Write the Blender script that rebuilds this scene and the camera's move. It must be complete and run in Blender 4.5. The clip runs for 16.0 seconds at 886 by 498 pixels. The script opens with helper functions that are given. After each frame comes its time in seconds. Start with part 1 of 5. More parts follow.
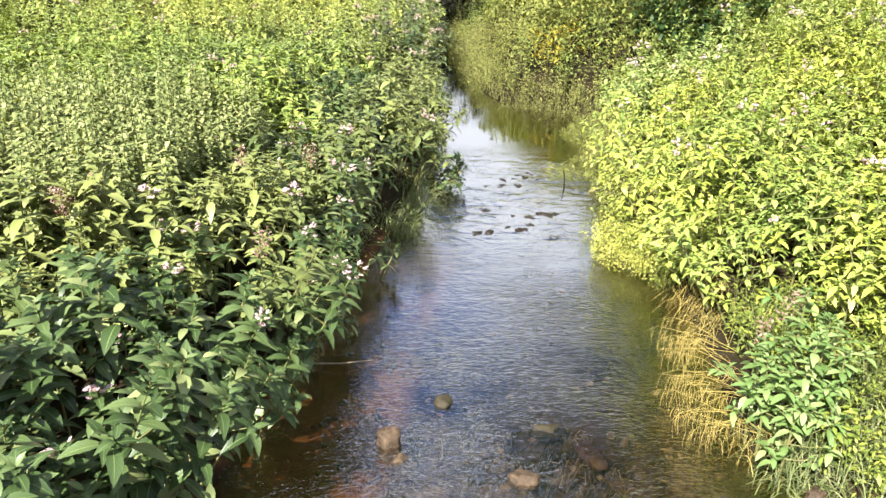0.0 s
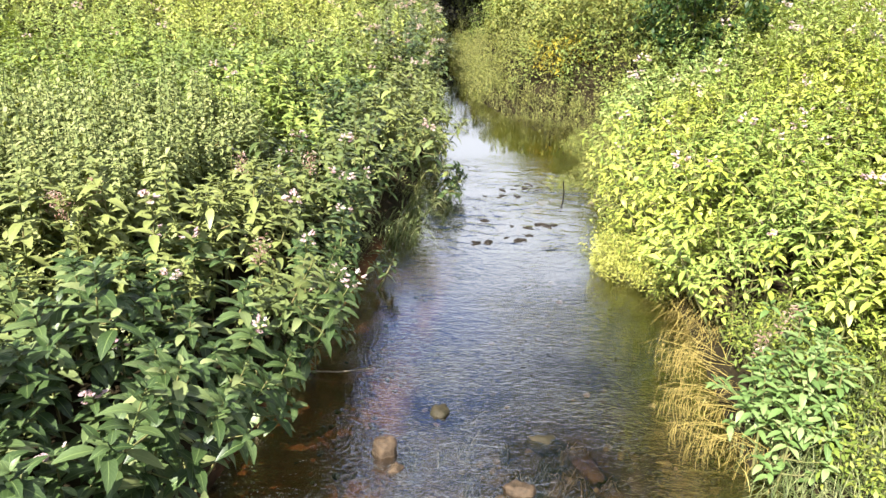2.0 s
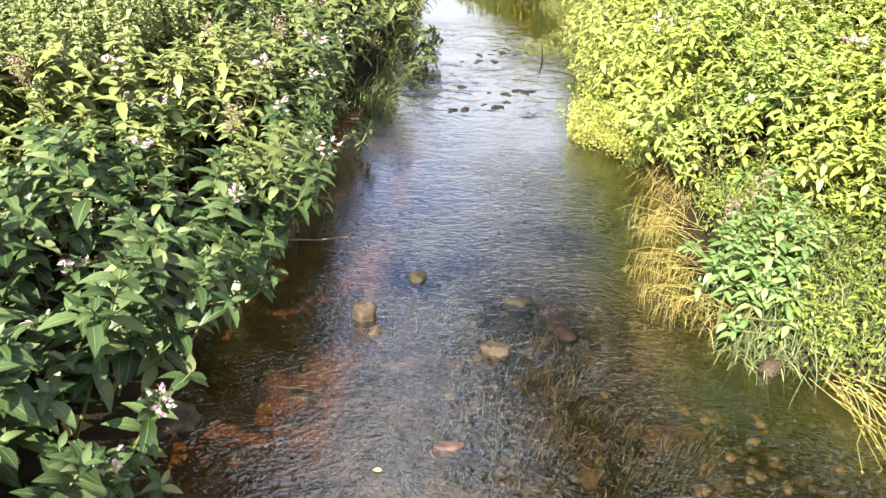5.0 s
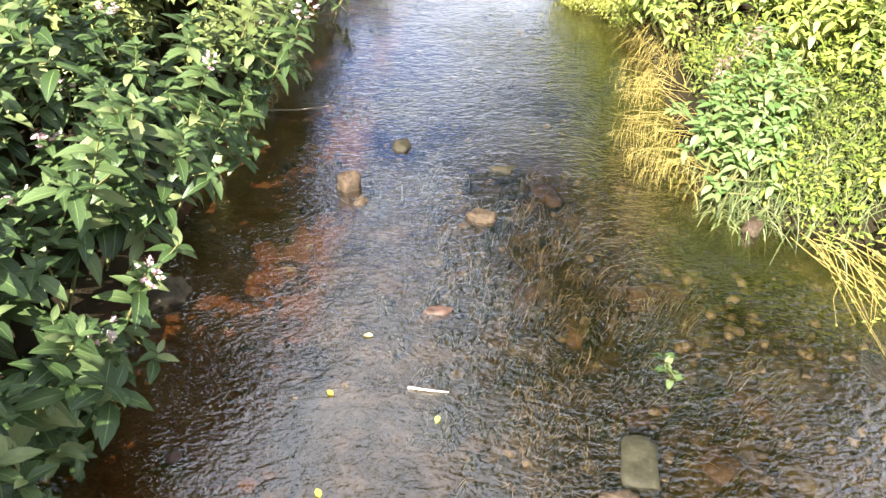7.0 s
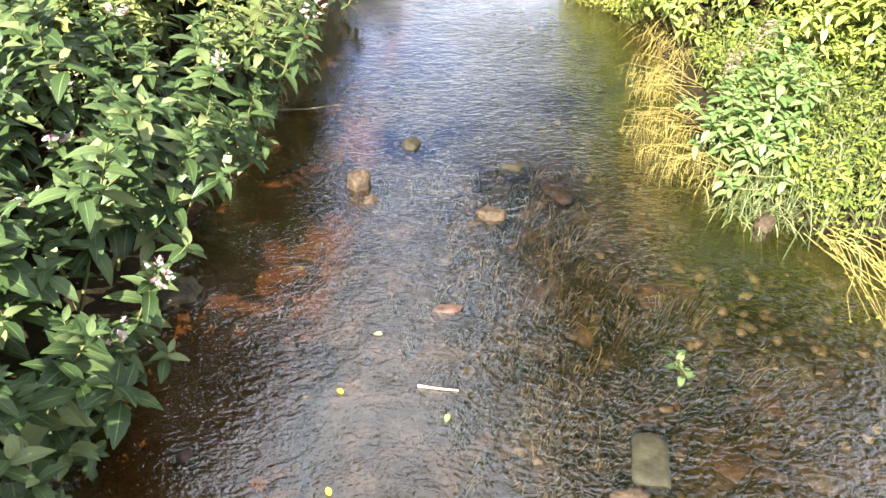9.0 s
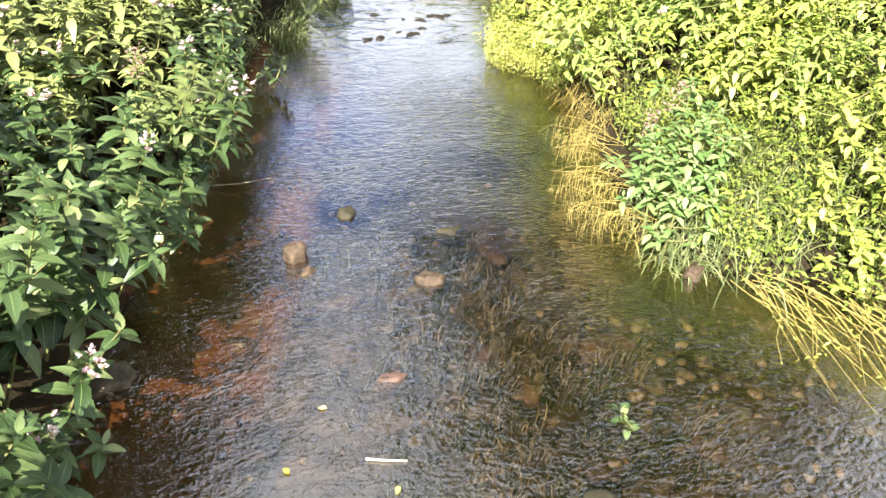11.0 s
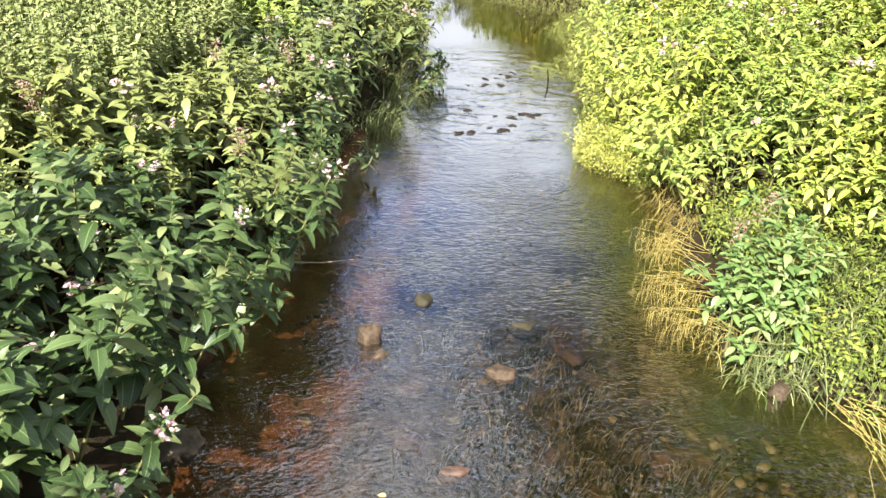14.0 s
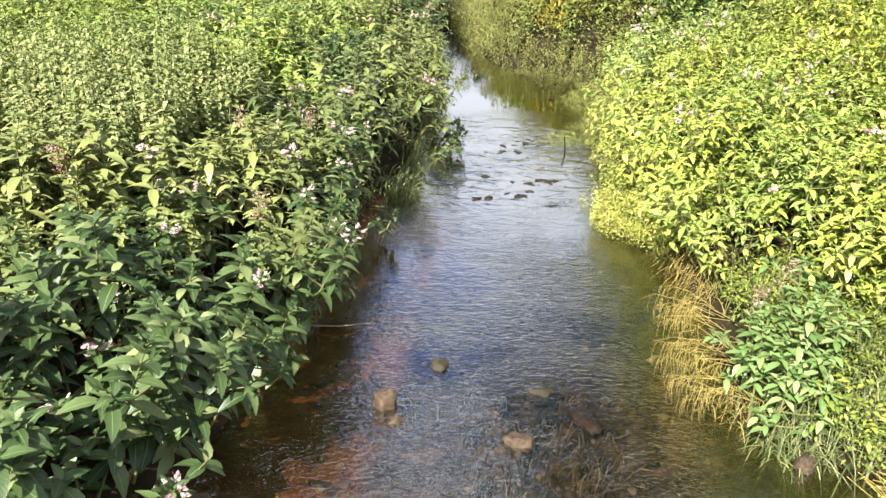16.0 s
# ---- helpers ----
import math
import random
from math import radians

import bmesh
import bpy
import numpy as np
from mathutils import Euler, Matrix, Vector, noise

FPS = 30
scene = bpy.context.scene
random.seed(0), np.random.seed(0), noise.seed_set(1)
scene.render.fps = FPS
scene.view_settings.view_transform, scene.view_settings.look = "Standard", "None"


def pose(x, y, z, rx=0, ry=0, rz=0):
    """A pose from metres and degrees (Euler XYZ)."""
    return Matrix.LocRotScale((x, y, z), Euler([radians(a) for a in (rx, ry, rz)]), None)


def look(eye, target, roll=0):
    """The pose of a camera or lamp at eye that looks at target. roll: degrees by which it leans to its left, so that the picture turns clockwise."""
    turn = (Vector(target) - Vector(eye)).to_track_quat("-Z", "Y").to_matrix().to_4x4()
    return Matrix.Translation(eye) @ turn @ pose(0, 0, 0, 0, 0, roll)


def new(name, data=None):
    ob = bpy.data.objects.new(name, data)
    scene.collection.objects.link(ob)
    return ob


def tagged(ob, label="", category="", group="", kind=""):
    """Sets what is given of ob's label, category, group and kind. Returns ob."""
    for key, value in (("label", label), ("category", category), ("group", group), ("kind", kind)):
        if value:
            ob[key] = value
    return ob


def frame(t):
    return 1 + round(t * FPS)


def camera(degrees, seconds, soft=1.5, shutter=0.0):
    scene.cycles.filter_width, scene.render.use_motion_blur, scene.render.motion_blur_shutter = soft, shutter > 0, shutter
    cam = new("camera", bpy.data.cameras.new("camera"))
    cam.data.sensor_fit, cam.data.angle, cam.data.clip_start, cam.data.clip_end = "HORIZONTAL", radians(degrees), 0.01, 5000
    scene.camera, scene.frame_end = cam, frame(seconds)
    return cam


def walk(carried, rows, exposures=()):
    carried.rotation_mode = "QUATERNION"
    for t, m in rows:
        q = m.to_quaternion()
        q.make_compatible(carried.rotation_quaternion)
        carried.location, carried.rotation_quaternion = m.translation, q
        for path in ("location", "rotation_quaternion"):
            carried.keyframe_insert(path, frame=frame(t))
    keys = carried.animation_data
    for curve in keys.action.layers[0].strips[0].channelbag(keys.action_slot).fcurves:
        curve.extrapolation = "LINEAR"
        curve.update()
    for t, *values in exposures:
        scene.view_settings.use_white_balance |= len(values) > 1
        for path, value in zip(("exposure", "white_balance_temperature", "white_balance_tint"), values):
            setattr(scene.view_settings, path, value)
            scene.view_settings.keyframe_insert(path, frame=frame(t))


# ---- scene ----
cam = camera(60.5, 16.0, soft=1.5)
PATH = [
    (0, (-0.157, 0.243, 3.095), (-0.102, 2.080, 2.307), 1.2),
    (0.5, (-0.157, 0.243, 3.095), (-0.095, 2.095, 2.344), 1.7),
    (1, (-0.157, 0.243, 3.095), (-0.093, 2.111, 2.384), 2.0),
    (1.5, (-0.157, 0.243, 3.095), (-0.113, 2.123, 2.415), 1.9),
    (2, (-0.157, 0.243, 3.095), (-0.099, 2.090, 2.330), 2.0),
    (2.5, (-0.157, 0.243, 3.095), (-0.091, 2.063, 2.267), 1.6),
    (3, (-0.157, 0.243, 3.095), (-0.082, 2.038, 2.217), 2.0),
    (3.2, (-0.157, 0.243, 3.095), (-0.074, 2.025, 2.190), 2.0),
    (5.3, (-0.157, 0.23, 3.082), (-0.027, 1.872, 1.947), 2.7),
    (5.5, (-0.157, 0.238, 3.079), (-0.077, 1.842, 1.887), 0.7),
    (6, (-0.174, 0.24, 3.047), (-0.004, 1.776, 1.779), 3.1),
    (6.5, (-0.17, 0.234, 3.039), (-0.031, 1.743, 1.733), 1.6),
    (7, (-0.168, 0.239, 3.042), (-0.004, 1.723, 1.711), 2.7),
    (7.5, (-0.167, 0.237, 3.036), (-0.007, 1.681, 1.661), 2.7),
    (8, (-0.17, 0.237, 3.036), (-0.032, 1.68, 1.658), 1.9),
    (8.2, (-0.144, 0.244, 3.022), (-0.02, 1.697, 1.653), 1.5),
    (10.3, (-0.153, 0.239, 3.077), (0.062, 1.763, 1.799), 1.7),
    (10.5, (-0.153, 0.24, 3.076), (0.097, 1.775, 1.819), 1.8),
    (11, (-0.154, 0.245, 3.075), (0.147, 1.811, 1.867), 1.9),
    (11.5, (-0.154, 0.246, 3.074), (0.149, 1.842, 1.908), 2.4),
    (12, (-0.153, 0.243, 3.076), (0.101, 1.853, 1.916), 2.2),
    (12.5, (-0.153, 0.241, 3.076), (0.05, 1.872, 1.937), 2.3),
    (13, (-0.154, 0.246, 3.074), (-0.014, 1.899, 1.957), 2.4),
    (13.5, (-0.155, 0.248, 3.074), (-0.036, 1.935, 2.006), 2.6),
    (14, (-0.153, 0.241, 3.076), (-0.046, 1.961, 2.061), 2.4),
    (14.5, (-0.152, 0.236, 3.078), (-0.047, 1.977, 2.098), 2.5),
    (15, (-0.154, 0.243, 3.075), (-0.064, 2.001, 2.126), 2.4),
    (15.5, (-0.154, 0.243, 3.076), (-0.068, 2.023, 2.168), 2.5),
    (16, (-0.152, 0.238, 3.078), (-0.093, 2.039, 2.211), 2.1),
]
walk(cam, [(t, look(eye, target, roll)) for t, eye, target, roll in PATH],
     exposures=[(0, 1.95), (1, 1.78), (2, 1.9), (3, 2.02), (5.5, 2.08), (6, 2.12), (6.5, 2.35), (8, 2.45), (10.5, 2.4), (11, 2.35), (11.5, 2.2), (13.5, 2.0), (16, 1.86)])


# ---------------------------------------------------------------- world and sun
SUN = Vector((0.75, 1.25, -1.35)).normalized()          # the way the sunlight travels
ELEV = math.asin(-SUN.z)
AZIM = math.atan2(-SUN.x, -SUN.y)                       # towards the sun, from +y, clockwise

world = bpy.data.worlds.new("sky")
scene.world = world
world.use_nodes = True
wn, wl = world.node_tree.nodes, world.node_tree.links
wn.clear()
w_out = wn.new("ShaderNodeOutputWorld")
w_bg = wn.new("ShaderNodeBackground")
w_sky = wn.new("ShaderNodeTexSky")
w_sky.sky_type, w_sky.sun_disc = "NISHITA", False
w_sky.sun_elevation, w_sky.sun_rotation = ELEV, AZIM
w_sky.air_density, w_sky.dust_density, w_sky.ozone_density = 1.0, 0.1, 2.5
w_co = wn.new("ShaderNodeTexCoord")
w_map = wn.new("ShaderNodeMapping")
w_map.inputs["Scale"].default_value = (1.0, 1.0, 1.6)
w_map.inputs["Location"].default_value = (7.69, 17.99, 5.7)
w_noise = wn.new("ShaderNodeTexNoise")
w_noise.inputs["Scale"].default_value = 1.5
w_noise.inputs["Detail"].default_value = 7
w_noise.inputs["Roughness"].default_value = 0.5
w_ramp = wn.new("ShaderNodeValToRGB")
w_ramp.color_ramp.elements[0].position, w_ramp.color_ramp.elements[1].position = 0.5, 0.62
w_mix = wn.new("ShaderNodeMix")
w_mix.data_type = "RGBA"
w_mix.inputs["B"].default_value = (12.6, 13.2, 14.4, 1)
wl.new(w_co.outputs["Generated"], w_map.inputs["Vector"])
wl.new(w_map.outputs["Vector"], w_noise.inputs["Vector"])
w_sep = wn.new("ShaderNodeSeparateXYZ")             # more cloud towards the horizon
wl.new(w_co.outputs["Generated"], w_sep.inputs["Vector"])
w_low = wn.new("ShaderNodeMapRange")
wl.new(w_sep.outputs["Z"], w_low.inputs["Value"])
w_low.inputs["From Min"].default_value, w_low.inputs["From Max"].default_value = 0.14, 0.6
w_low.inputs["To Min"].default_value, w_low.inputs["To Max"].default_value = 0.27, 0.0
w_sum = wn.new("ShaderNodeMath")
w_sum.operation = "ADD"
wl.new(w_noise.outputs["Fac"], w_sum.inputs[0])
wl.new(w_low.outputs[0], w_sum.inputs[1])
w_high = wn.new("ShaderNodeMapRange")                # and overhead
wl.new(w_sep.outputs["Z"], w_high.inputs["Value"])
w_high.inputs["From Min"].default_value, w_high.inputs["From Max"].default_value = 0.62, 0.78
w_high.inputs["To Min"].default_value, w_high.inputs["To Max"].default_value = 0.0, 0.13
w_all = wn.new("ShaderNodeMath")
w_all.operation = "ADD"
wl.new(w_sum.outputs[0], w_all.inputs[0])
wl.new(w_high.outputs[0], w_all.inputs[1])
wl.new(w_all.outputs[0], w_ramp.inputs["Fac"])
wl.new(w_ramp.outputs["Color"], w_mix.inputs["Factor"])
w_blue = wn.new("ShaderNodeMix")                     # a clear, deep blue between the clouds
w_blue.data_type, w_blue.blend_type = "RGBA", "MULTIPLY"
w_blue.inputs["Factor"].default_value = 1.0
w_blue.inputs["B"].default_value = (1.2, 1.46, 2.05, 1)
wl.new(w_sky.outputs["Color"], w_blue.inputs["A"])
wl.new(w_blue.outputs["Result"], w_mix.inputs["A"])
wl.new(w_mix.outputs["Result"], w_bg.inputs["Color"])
wl.new(w_bg.outputs["Background"], w_out.inputs["Surface"])
w_bg.inputs["Strength"].default_value = 0.03

sun_data = bpy.data.lights.new("sun", "SUN")
sun_data.energy, sun_data.angle, sun_data.color = 5.0, radians(0.5), (1.0, 0.945, 0.87)
sun = new("sun", sun_data)
sun.matrix_world = look((0, 0, 30), Vector((0, 0, 30)) + SUN)


# ---------------------------------------------------------------- materials
def nodes_of(name):
    m = bpy.data.materials.new(name)
    m.use_nodes = True
    n, l = m.node_tree.nodes, m.node_tree.links
    return m, n, l, n["Principled BSDF"], n["Material Output"]


def ramp(n, l, source, stops):
    r = n.new("ShaderNodeValToRGB")
    while len(r.color_ramp.elements) < len(stops):
        r.color_ramp.elements.new(0.5)
    for e, (p, c) in zip(r.color_ramp.elements, stops):
        e.position, e.color = p, (*c, 1)
    l.new(source, r.inputs["Fac"])
    return r.outputs["Color"]


def mixed(n, l, a, b, fac, mode="MIX"):
    m = n.new("ShaderNodeMix")
    m.data_type, m.blend_type = "RGBA", mode
    for key, v in (("A", a), ("B", b), ("Factor", fac)):
        if isinstance(v, (int, float)):
            m.inputs[key].default_value = v
        elif isinstance(v, tuple):
            m.inputs[key].default_value = (*v, 1)
        else:
            l.new(v, m.inputs[key])
    return m.outputs["Result"]


def noise_of(n, l, scale, detail=4, rough=0.55, vector=None, stretch=None, swirl=0.0):
    t = n.new("ShaderNodeTexNoise")
    t.inputs["Distortion"].default_value = swirl
    t.inputs["Scale"].default_value, t.inputs["Detail"].default_value = scale, detail
    t.inputs["Roughness"].default_value = rough
    if vector is None:
        vector = n.new("ShaderNodeNewGeometry").outputs["Position"]
    if stretch:
        mp = n.new("ShaderNodeMapping")
        mp.inputs["Scale"].default_value = stretch
        l.new(vector, mp.inputs["Vector"])
        vector = mp.outputs["Vector"]
    l.new(vector, t.inputs["Vector"])
    return t.outputs["Fac"]


def bumped(n, l, bsdf, height, strength, distance=0.01):
    b = n.new("ShaderNodeBump")
    b.inputs["Strength"].default_value, b.inputs["Distance"].default_value = strength, distance
    l.new(height, b.inputs["Height"])
    l.new(b.outputs["Normal"], bsdf.inputs["Normal"])
    return b


def leaf_mat(name, stops, single=False, veins=True, gloss=0.4, through_light=0.14, patch=None, sheen=0.25):
    """Leaf: colour by piece, paler midrib and veins, some light coming through."""
    m, n, l, p, out = nodes_of(name)
    if single:
        rnd = n.new("ShaderNodeObjectInfo").outputs["Random"]
    else:
        rnd = n.new("ShaderNodeNewGeometry").outputs["Random Per Island"]
    col = ramp(n, l, rnd, stops)
    if patch:
        big = noise_of(n, l, patch[0], 2)
        sel = ramp(n, l, big, [(0.42, (0, 0, 0)), (0.6, (1, 1, 1))])
        col = mixed(n, l, col, mixed(n, l, col, patch[1], 0.75), sel)
    blot = noise_of(n, l, 45, 3)
    col = mixed(n, l, col, mixed(n, l, col, (0.75, 0.78, 0.7), 1.0, "MULTIPLY"), blot)
    if veins:
        uv = n.new("ShaderNodeUVMap")
        sep = n.new("ShaderNodeSeparateXYZ")
        l.new(uv.outputs["UV"], sep.inputs["Vector"])
        au = n.new("ShaderNodeMath"); au.operation = "ABSOLUTE"
        l.new(sep.outputs["X"], au.inputs[0])
        rib = ramp(n, l, au.outputs[0], [(0.0, (1, 1, 1)), (0.1, (0, 0, 0))])
        slant = n.new("ShaderNodeMath"); slant.operation = "MULTIPLY_ADD"
        l.new(au.outputs[0], slant.inputs[0])
        slant.inputs[1].default_value = -0.25
        l.new(sep.outputs["Y"], slant.inputs[2])
        wave = n.new("ShaderNodeMath"); wave.operation = "MULTIPLY"
        l.new(slant.outputs[0], wave.inputs[0]); wave.inputs[1].default_value = 52.0
        sn = n.new("ShaderNodeMath"); sn.operation = "SINE"
        l.new(wave.outputs[0], sn.inputs[0])
        vein = ramp(n, l, sn.outputs[0], [(0.86, (0, 0, 0)), (1.0, (0.5, 0.5, 0.5))])
        lines = mixed(n, l, rib, vein, 0.5, "ADD")
        col = mixed(n, l, col, mixed(n, l, col, (0.22, 0.3, 0.1), 0.55), lines)
        bumped(n, l, p, lines, 0.25, 0.004)
    l.new(col, p.inputs["Base Color"])
    p.inputs["Roughness"].default_value = gloss
    p.inputs["Specular IOR Level"].default_value = sheen
    tr = n.new("ShaderNodeBsdfTranslucent")
    warm = mixed(n, l, col, (1.0, 0.95, 0.35), 1.0, "MULTIPLY")
    bright = mixed(n, l, warm, (1.6, 1.6, 1.0), 1.0, "MULTIPLY")
    l.new(bright, tr.inputs["Color"])
    mx = n.new("ShaderNodeMixShader")
    mx.inputs[0].default_value = through_light
    l.new(p.outputs[0], mx.inputs[1]); l.new(tr.outputs[0], mx.inputs[2])
    l.new(mx.outputs[0], out.inputs["Surface"])
    return m


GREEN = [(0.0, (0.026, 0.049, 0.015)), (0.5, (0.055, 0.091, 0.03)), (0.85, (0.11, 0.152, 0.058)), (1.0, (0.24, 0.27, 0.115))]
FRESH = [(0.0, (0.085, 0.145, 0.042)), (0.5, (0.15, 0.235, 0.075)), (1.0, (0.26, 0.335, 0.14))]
# right bank: strong sunlight is put into the leaf colour itself
SUNLIT_LIME = [(0.0, (0.19, 0.24, 0.04)), (0.5, (0.33, 0.38, 0.065)), (0.85, (0.46, 0.48, 0.09)), (1.0, (0.56, 0.53, 0.16))]
GREY = [(0.0, (0.14, 0.17, 0.06)), (0.6, (0.235, 0.265, 0.1)), (1.0, (0.38, 0.39, 0.17))]
DARK = [(0.0, (0.014, 0.034, 0.011)), (0.6, (0.03, 0.062, 0.02)), (1.0, (0.055, 0.095, 0.027))]
OLIVE = [(0.0, (0.13, 0.17, 0.045)), (0.6, (0.22, 0.25, 0.06)), (1.0, (0.34, 0.32, 0.09))]

M_LEAF = leaf_mat("balsam_leaf", GREEN, single=True, through_light=0.07, gloss=0.42, sheen=0.35)
M_FRESH = leaf_mat("fresh_balsam_leaf", FRESH, single=True)
M_LIME_ONE = leaf_mat("sunlit_balsam_leaf", SUNLIT_LIME, single=True)
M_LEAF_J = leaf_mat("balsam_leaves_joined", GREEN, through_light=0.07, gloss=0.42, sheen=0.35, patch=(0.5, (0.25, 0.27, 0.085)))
M_LIME = leaf_mat("sunlit_herb_leaves", SUNLIT_LIME, patch=(0.8, (0.22, 0.32, 0.09)))
# brightened the same way, with sunlight in the leaf colour
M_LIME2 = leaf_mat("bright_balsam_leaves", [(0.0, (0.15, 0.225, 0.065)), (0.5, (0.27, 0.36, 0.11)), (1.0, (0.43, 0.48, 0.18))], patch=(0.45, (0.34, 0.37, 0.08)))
M_MAT = leaf_mat("yellow_mat_leaves", [(0.0, (0.2, 0.22, 0.045)), (0.5, (0.36, 0.37, 0.08)), (1.0, (0.54, 0.5, 0.15))], veins=False, gloss=0.5)
M_LOWL = leaf_mat("small_lime_leaves", [(0.0, (0.09, 0.13, 0.025)), (0.5, (0.17, 0.22, 0.04)), (1.0, (0.3, 0.32, 0.07))], veins=False, gloss=0.5)
M_GREY = leaf_mat("nettle_leaves", GREY, gloss=0.6)
M_DARK = leaf_mat("dark_shrub_leaves", DARK, veins=False, gloss=0.4, through_light=0.2)
M_OLIVE = leaf_mat("olive_herb_leaves", OLIVE, veins=False, gloss=0.6, patch=(0.4, (0.24, 0.24, 0.08)))
M_MEADOW = leaf_mat("meadow_leaves", [(0.0, (0.19, 0.235, 0.055)), (0.5, (0.34, 0.385, 0.09)), (1.0, (0.53, 0.53, 0.17))],
                    veins=False, gloss=0.55, patch=(0.25, (0.2, 0.27, 0.09)))
M_MEADOW_NEAR = leaf_mat("yellow_green_leaves", [(0.0, (0.14, 0.2, 0.05)), (0.5, (0.25, 0.32, 0.075)), (1.0, (0.4, 0.44, 0.12))], gloss=0.5, patch=(0.5, (0.15, 0.2, 0.07)))
# near-black leaves: the shade inside the wood is put into their colour
M_SHADE = leaf_mat("painted_shade_leaves", [(0.0, (0.005, 0.005, 0.003)), (0.7, (0.013, 0.013, 0.007)), (1.0, (0.035, 0.033, 0.016))], veins=False, gloss=0.7, through_light=0.1)
M_GOLD = leaf_mat("yellowed_leaves", [(0.0, (0.3, 0.24, 0.03)), (1.0, (0.45, 0.36, 0.05))], veins=False, gloss=0.6)


def plain_mat(name, a, b, scale=20.0, rough=0.7, bump=0.3, dist=0.01, detail=6, stretch=None, spec=0.2, c=None):
    m, n, l, p, out = nodes_of(name)
    f = noise_of(n, l, scale, detail, stretch=stretch)
    stops = [(0.3, a), (0.7, b)] if c is None else [(0.25, a), (0.5, b), (0.72, c)]
    col = ramp(n, l, f, stops)
    g = noise_of(n, l, scale * 6, 3)
    col = mixed(n, l, col, mixed(n, l, col, (0.6, 0.6, 0.6), 1.0, "MULTIPLY"), g)
    l.new(col, p.inputs["Base Color"])
    p.inputs["Roughness"].default_value = rough
    p.inputs["Specular IOR Level"].default_value = spec
    bumped(n, l, p, mixed(n, l, f, g, 0.4), bump, dist)
    return m


M_STEM = plain_mat("green_stem", (0.12, 0.17, 0.05), (0.2, 0.16, 0.07), 12, 0.5)
M_STEM_G = plain_mat("dull_green_stem", (0.06, 0.09, 0.03), (0.1, 0.13, 0.05), 12, 0.6)
M_STRAW = leaf_mat("dry_grass", [(0.0, (0.18, 0.125, 0.034)), (0.6, (0.4, 0.315, 0.1)), (1.0, (0.6, 0.52, 0.23))], veins=False, gloss=0.6)
M_GRASS = leaf_mat("grass_blades", [(0.0, (0.05, 0.075, 0.025)), (0.5, (0.12, 0.15, 0.052)), (1.0, (0.36, 0.36, 0.18))], veins=False, gloss=0.5)
M_PETAL = leaf_mat("balsam_petals", [(0.0, (0.42, 0.28, 0.34)), (0.45, (0.54, 0.41, 0.46)), (1.0, (0.64, 0.56, 0.58))], veins=False, gloss=0.6, through_light=0.35)
M_PETAL_ONE = leaf_mat("balsam_petal", [(0.0, (0.42, 0.27, 0.34)), (0.45, (0.54, 0.4, 0.46)), (1.0, (0.64, 0.56, 0.58))], single=True, veins=False, gloss=0.6, through_light=0.35)
M_PETAL_PALE = leaf_mat("pale_petals", [(0.0, (0.42, 0.31, 0.38)), (1.0, (0.6, 0.52, 0.56))], veins=False, gloss=0.6, through_light=0.35)
M_SEED = leaf_mat("faded_flower_heads", [(0.0, (0.2, 0.1, 0.08)), (0.6, (0.34, 0.21, 0.18)), (1.0, (0.5, 0.4, 0.34))], veins=False, gloss=0.8)
# bark taken darker so that its colour carries the wood's shade
M_BARK = plain_mat("bark", (0.012, 0.01, 0.007), (0.035, 0.028, 0.02), 9, 0.9, 0.6, 0.03, stretch=(1, 1, 0.2))
M_PALE = plain_mat("pale_bark", (0.08, 0.075, 0.06), (0.18, 0.165, 0.14), 7, 0.8, 0.4, 0.02, stretch=(0.6, 0.6, 2.5))
M_STONE = plain_mat("river_stone", (0.03, 0.022, 0.014), (0.1, 0.07, 0.045), 18, 0.45, 1.0, 0.03, c=(0.15, 0.105, 0.065))
M_PINK = plain_mat("reddish_stone", (0.06, 0.036, 0.027), (0.17, 0.105, 0.08), 16, 0.5, 0.5, 0.008)
M_BED = plain_mat("algae_brown_stone", (0.05, 0.03, 0.018), (0.2, 0.12, 0.08), 12, 0.6, 0.6, 0.01)
M_BED2 = plain_mat("algae_grey_stone", (0.04, 0.032, 0.018), (0.17, 0.135, 0.085), 12, 0.6, 0.6, 0.01)
M_MOSSY = plain_mat("mossy_stone", (0.022, 0.02, 0.01), (0.06, 0.05, 0.03), 11, 0.7, 0.6, 0.01)
M_WET = plain_mat("dark_wet_stone", (0.012, 0.01, 0.008), (0.05, 0.04, 0.03), 14, 0.3, 0.9, 0.02)
M_SLAB = plain_mat("pale_slab", (0.024, 0.022, 0.012), (0.065, 0.06, 0.034), 14, 0.7, 0.5, 0.008)
M_CONC = plain_mat("weathered_concrete", (0.3, 0.29, 0.27), (0.42, 0.41, 0.38), 6, 0.85, 0.3, 0.01)
# palest strands paint in the glints of the wrinkled surface
M_WEED = leaf_mat("water_weed", [(0.0, (0.02, 0.027, 0.014)), (0.45, (0.05, 0.06, 0.03)), (0.75, (0.15, 0.145, 0.095)), (1.0, (0.38, 0.35, 0.28))], veins=False, gloss=0.4)
M_FAR = plain_mat("far_foliage", (0.012, 0.02, 0.008), (0.05, 0.07, 0.025), 0.9, 0.95, 0.8, 0.5, 8)
M_PEELED = plain_mat("peeled_wood", (0.45, 0.4, 0.32), (0.65, 0.6, 0.5), 25, 0.6)
M_TWIG = plain_mat("dead_twig", (0.2, 0.15, 0.1), (0.38, 0.31, 0.22), 25, 0.8)


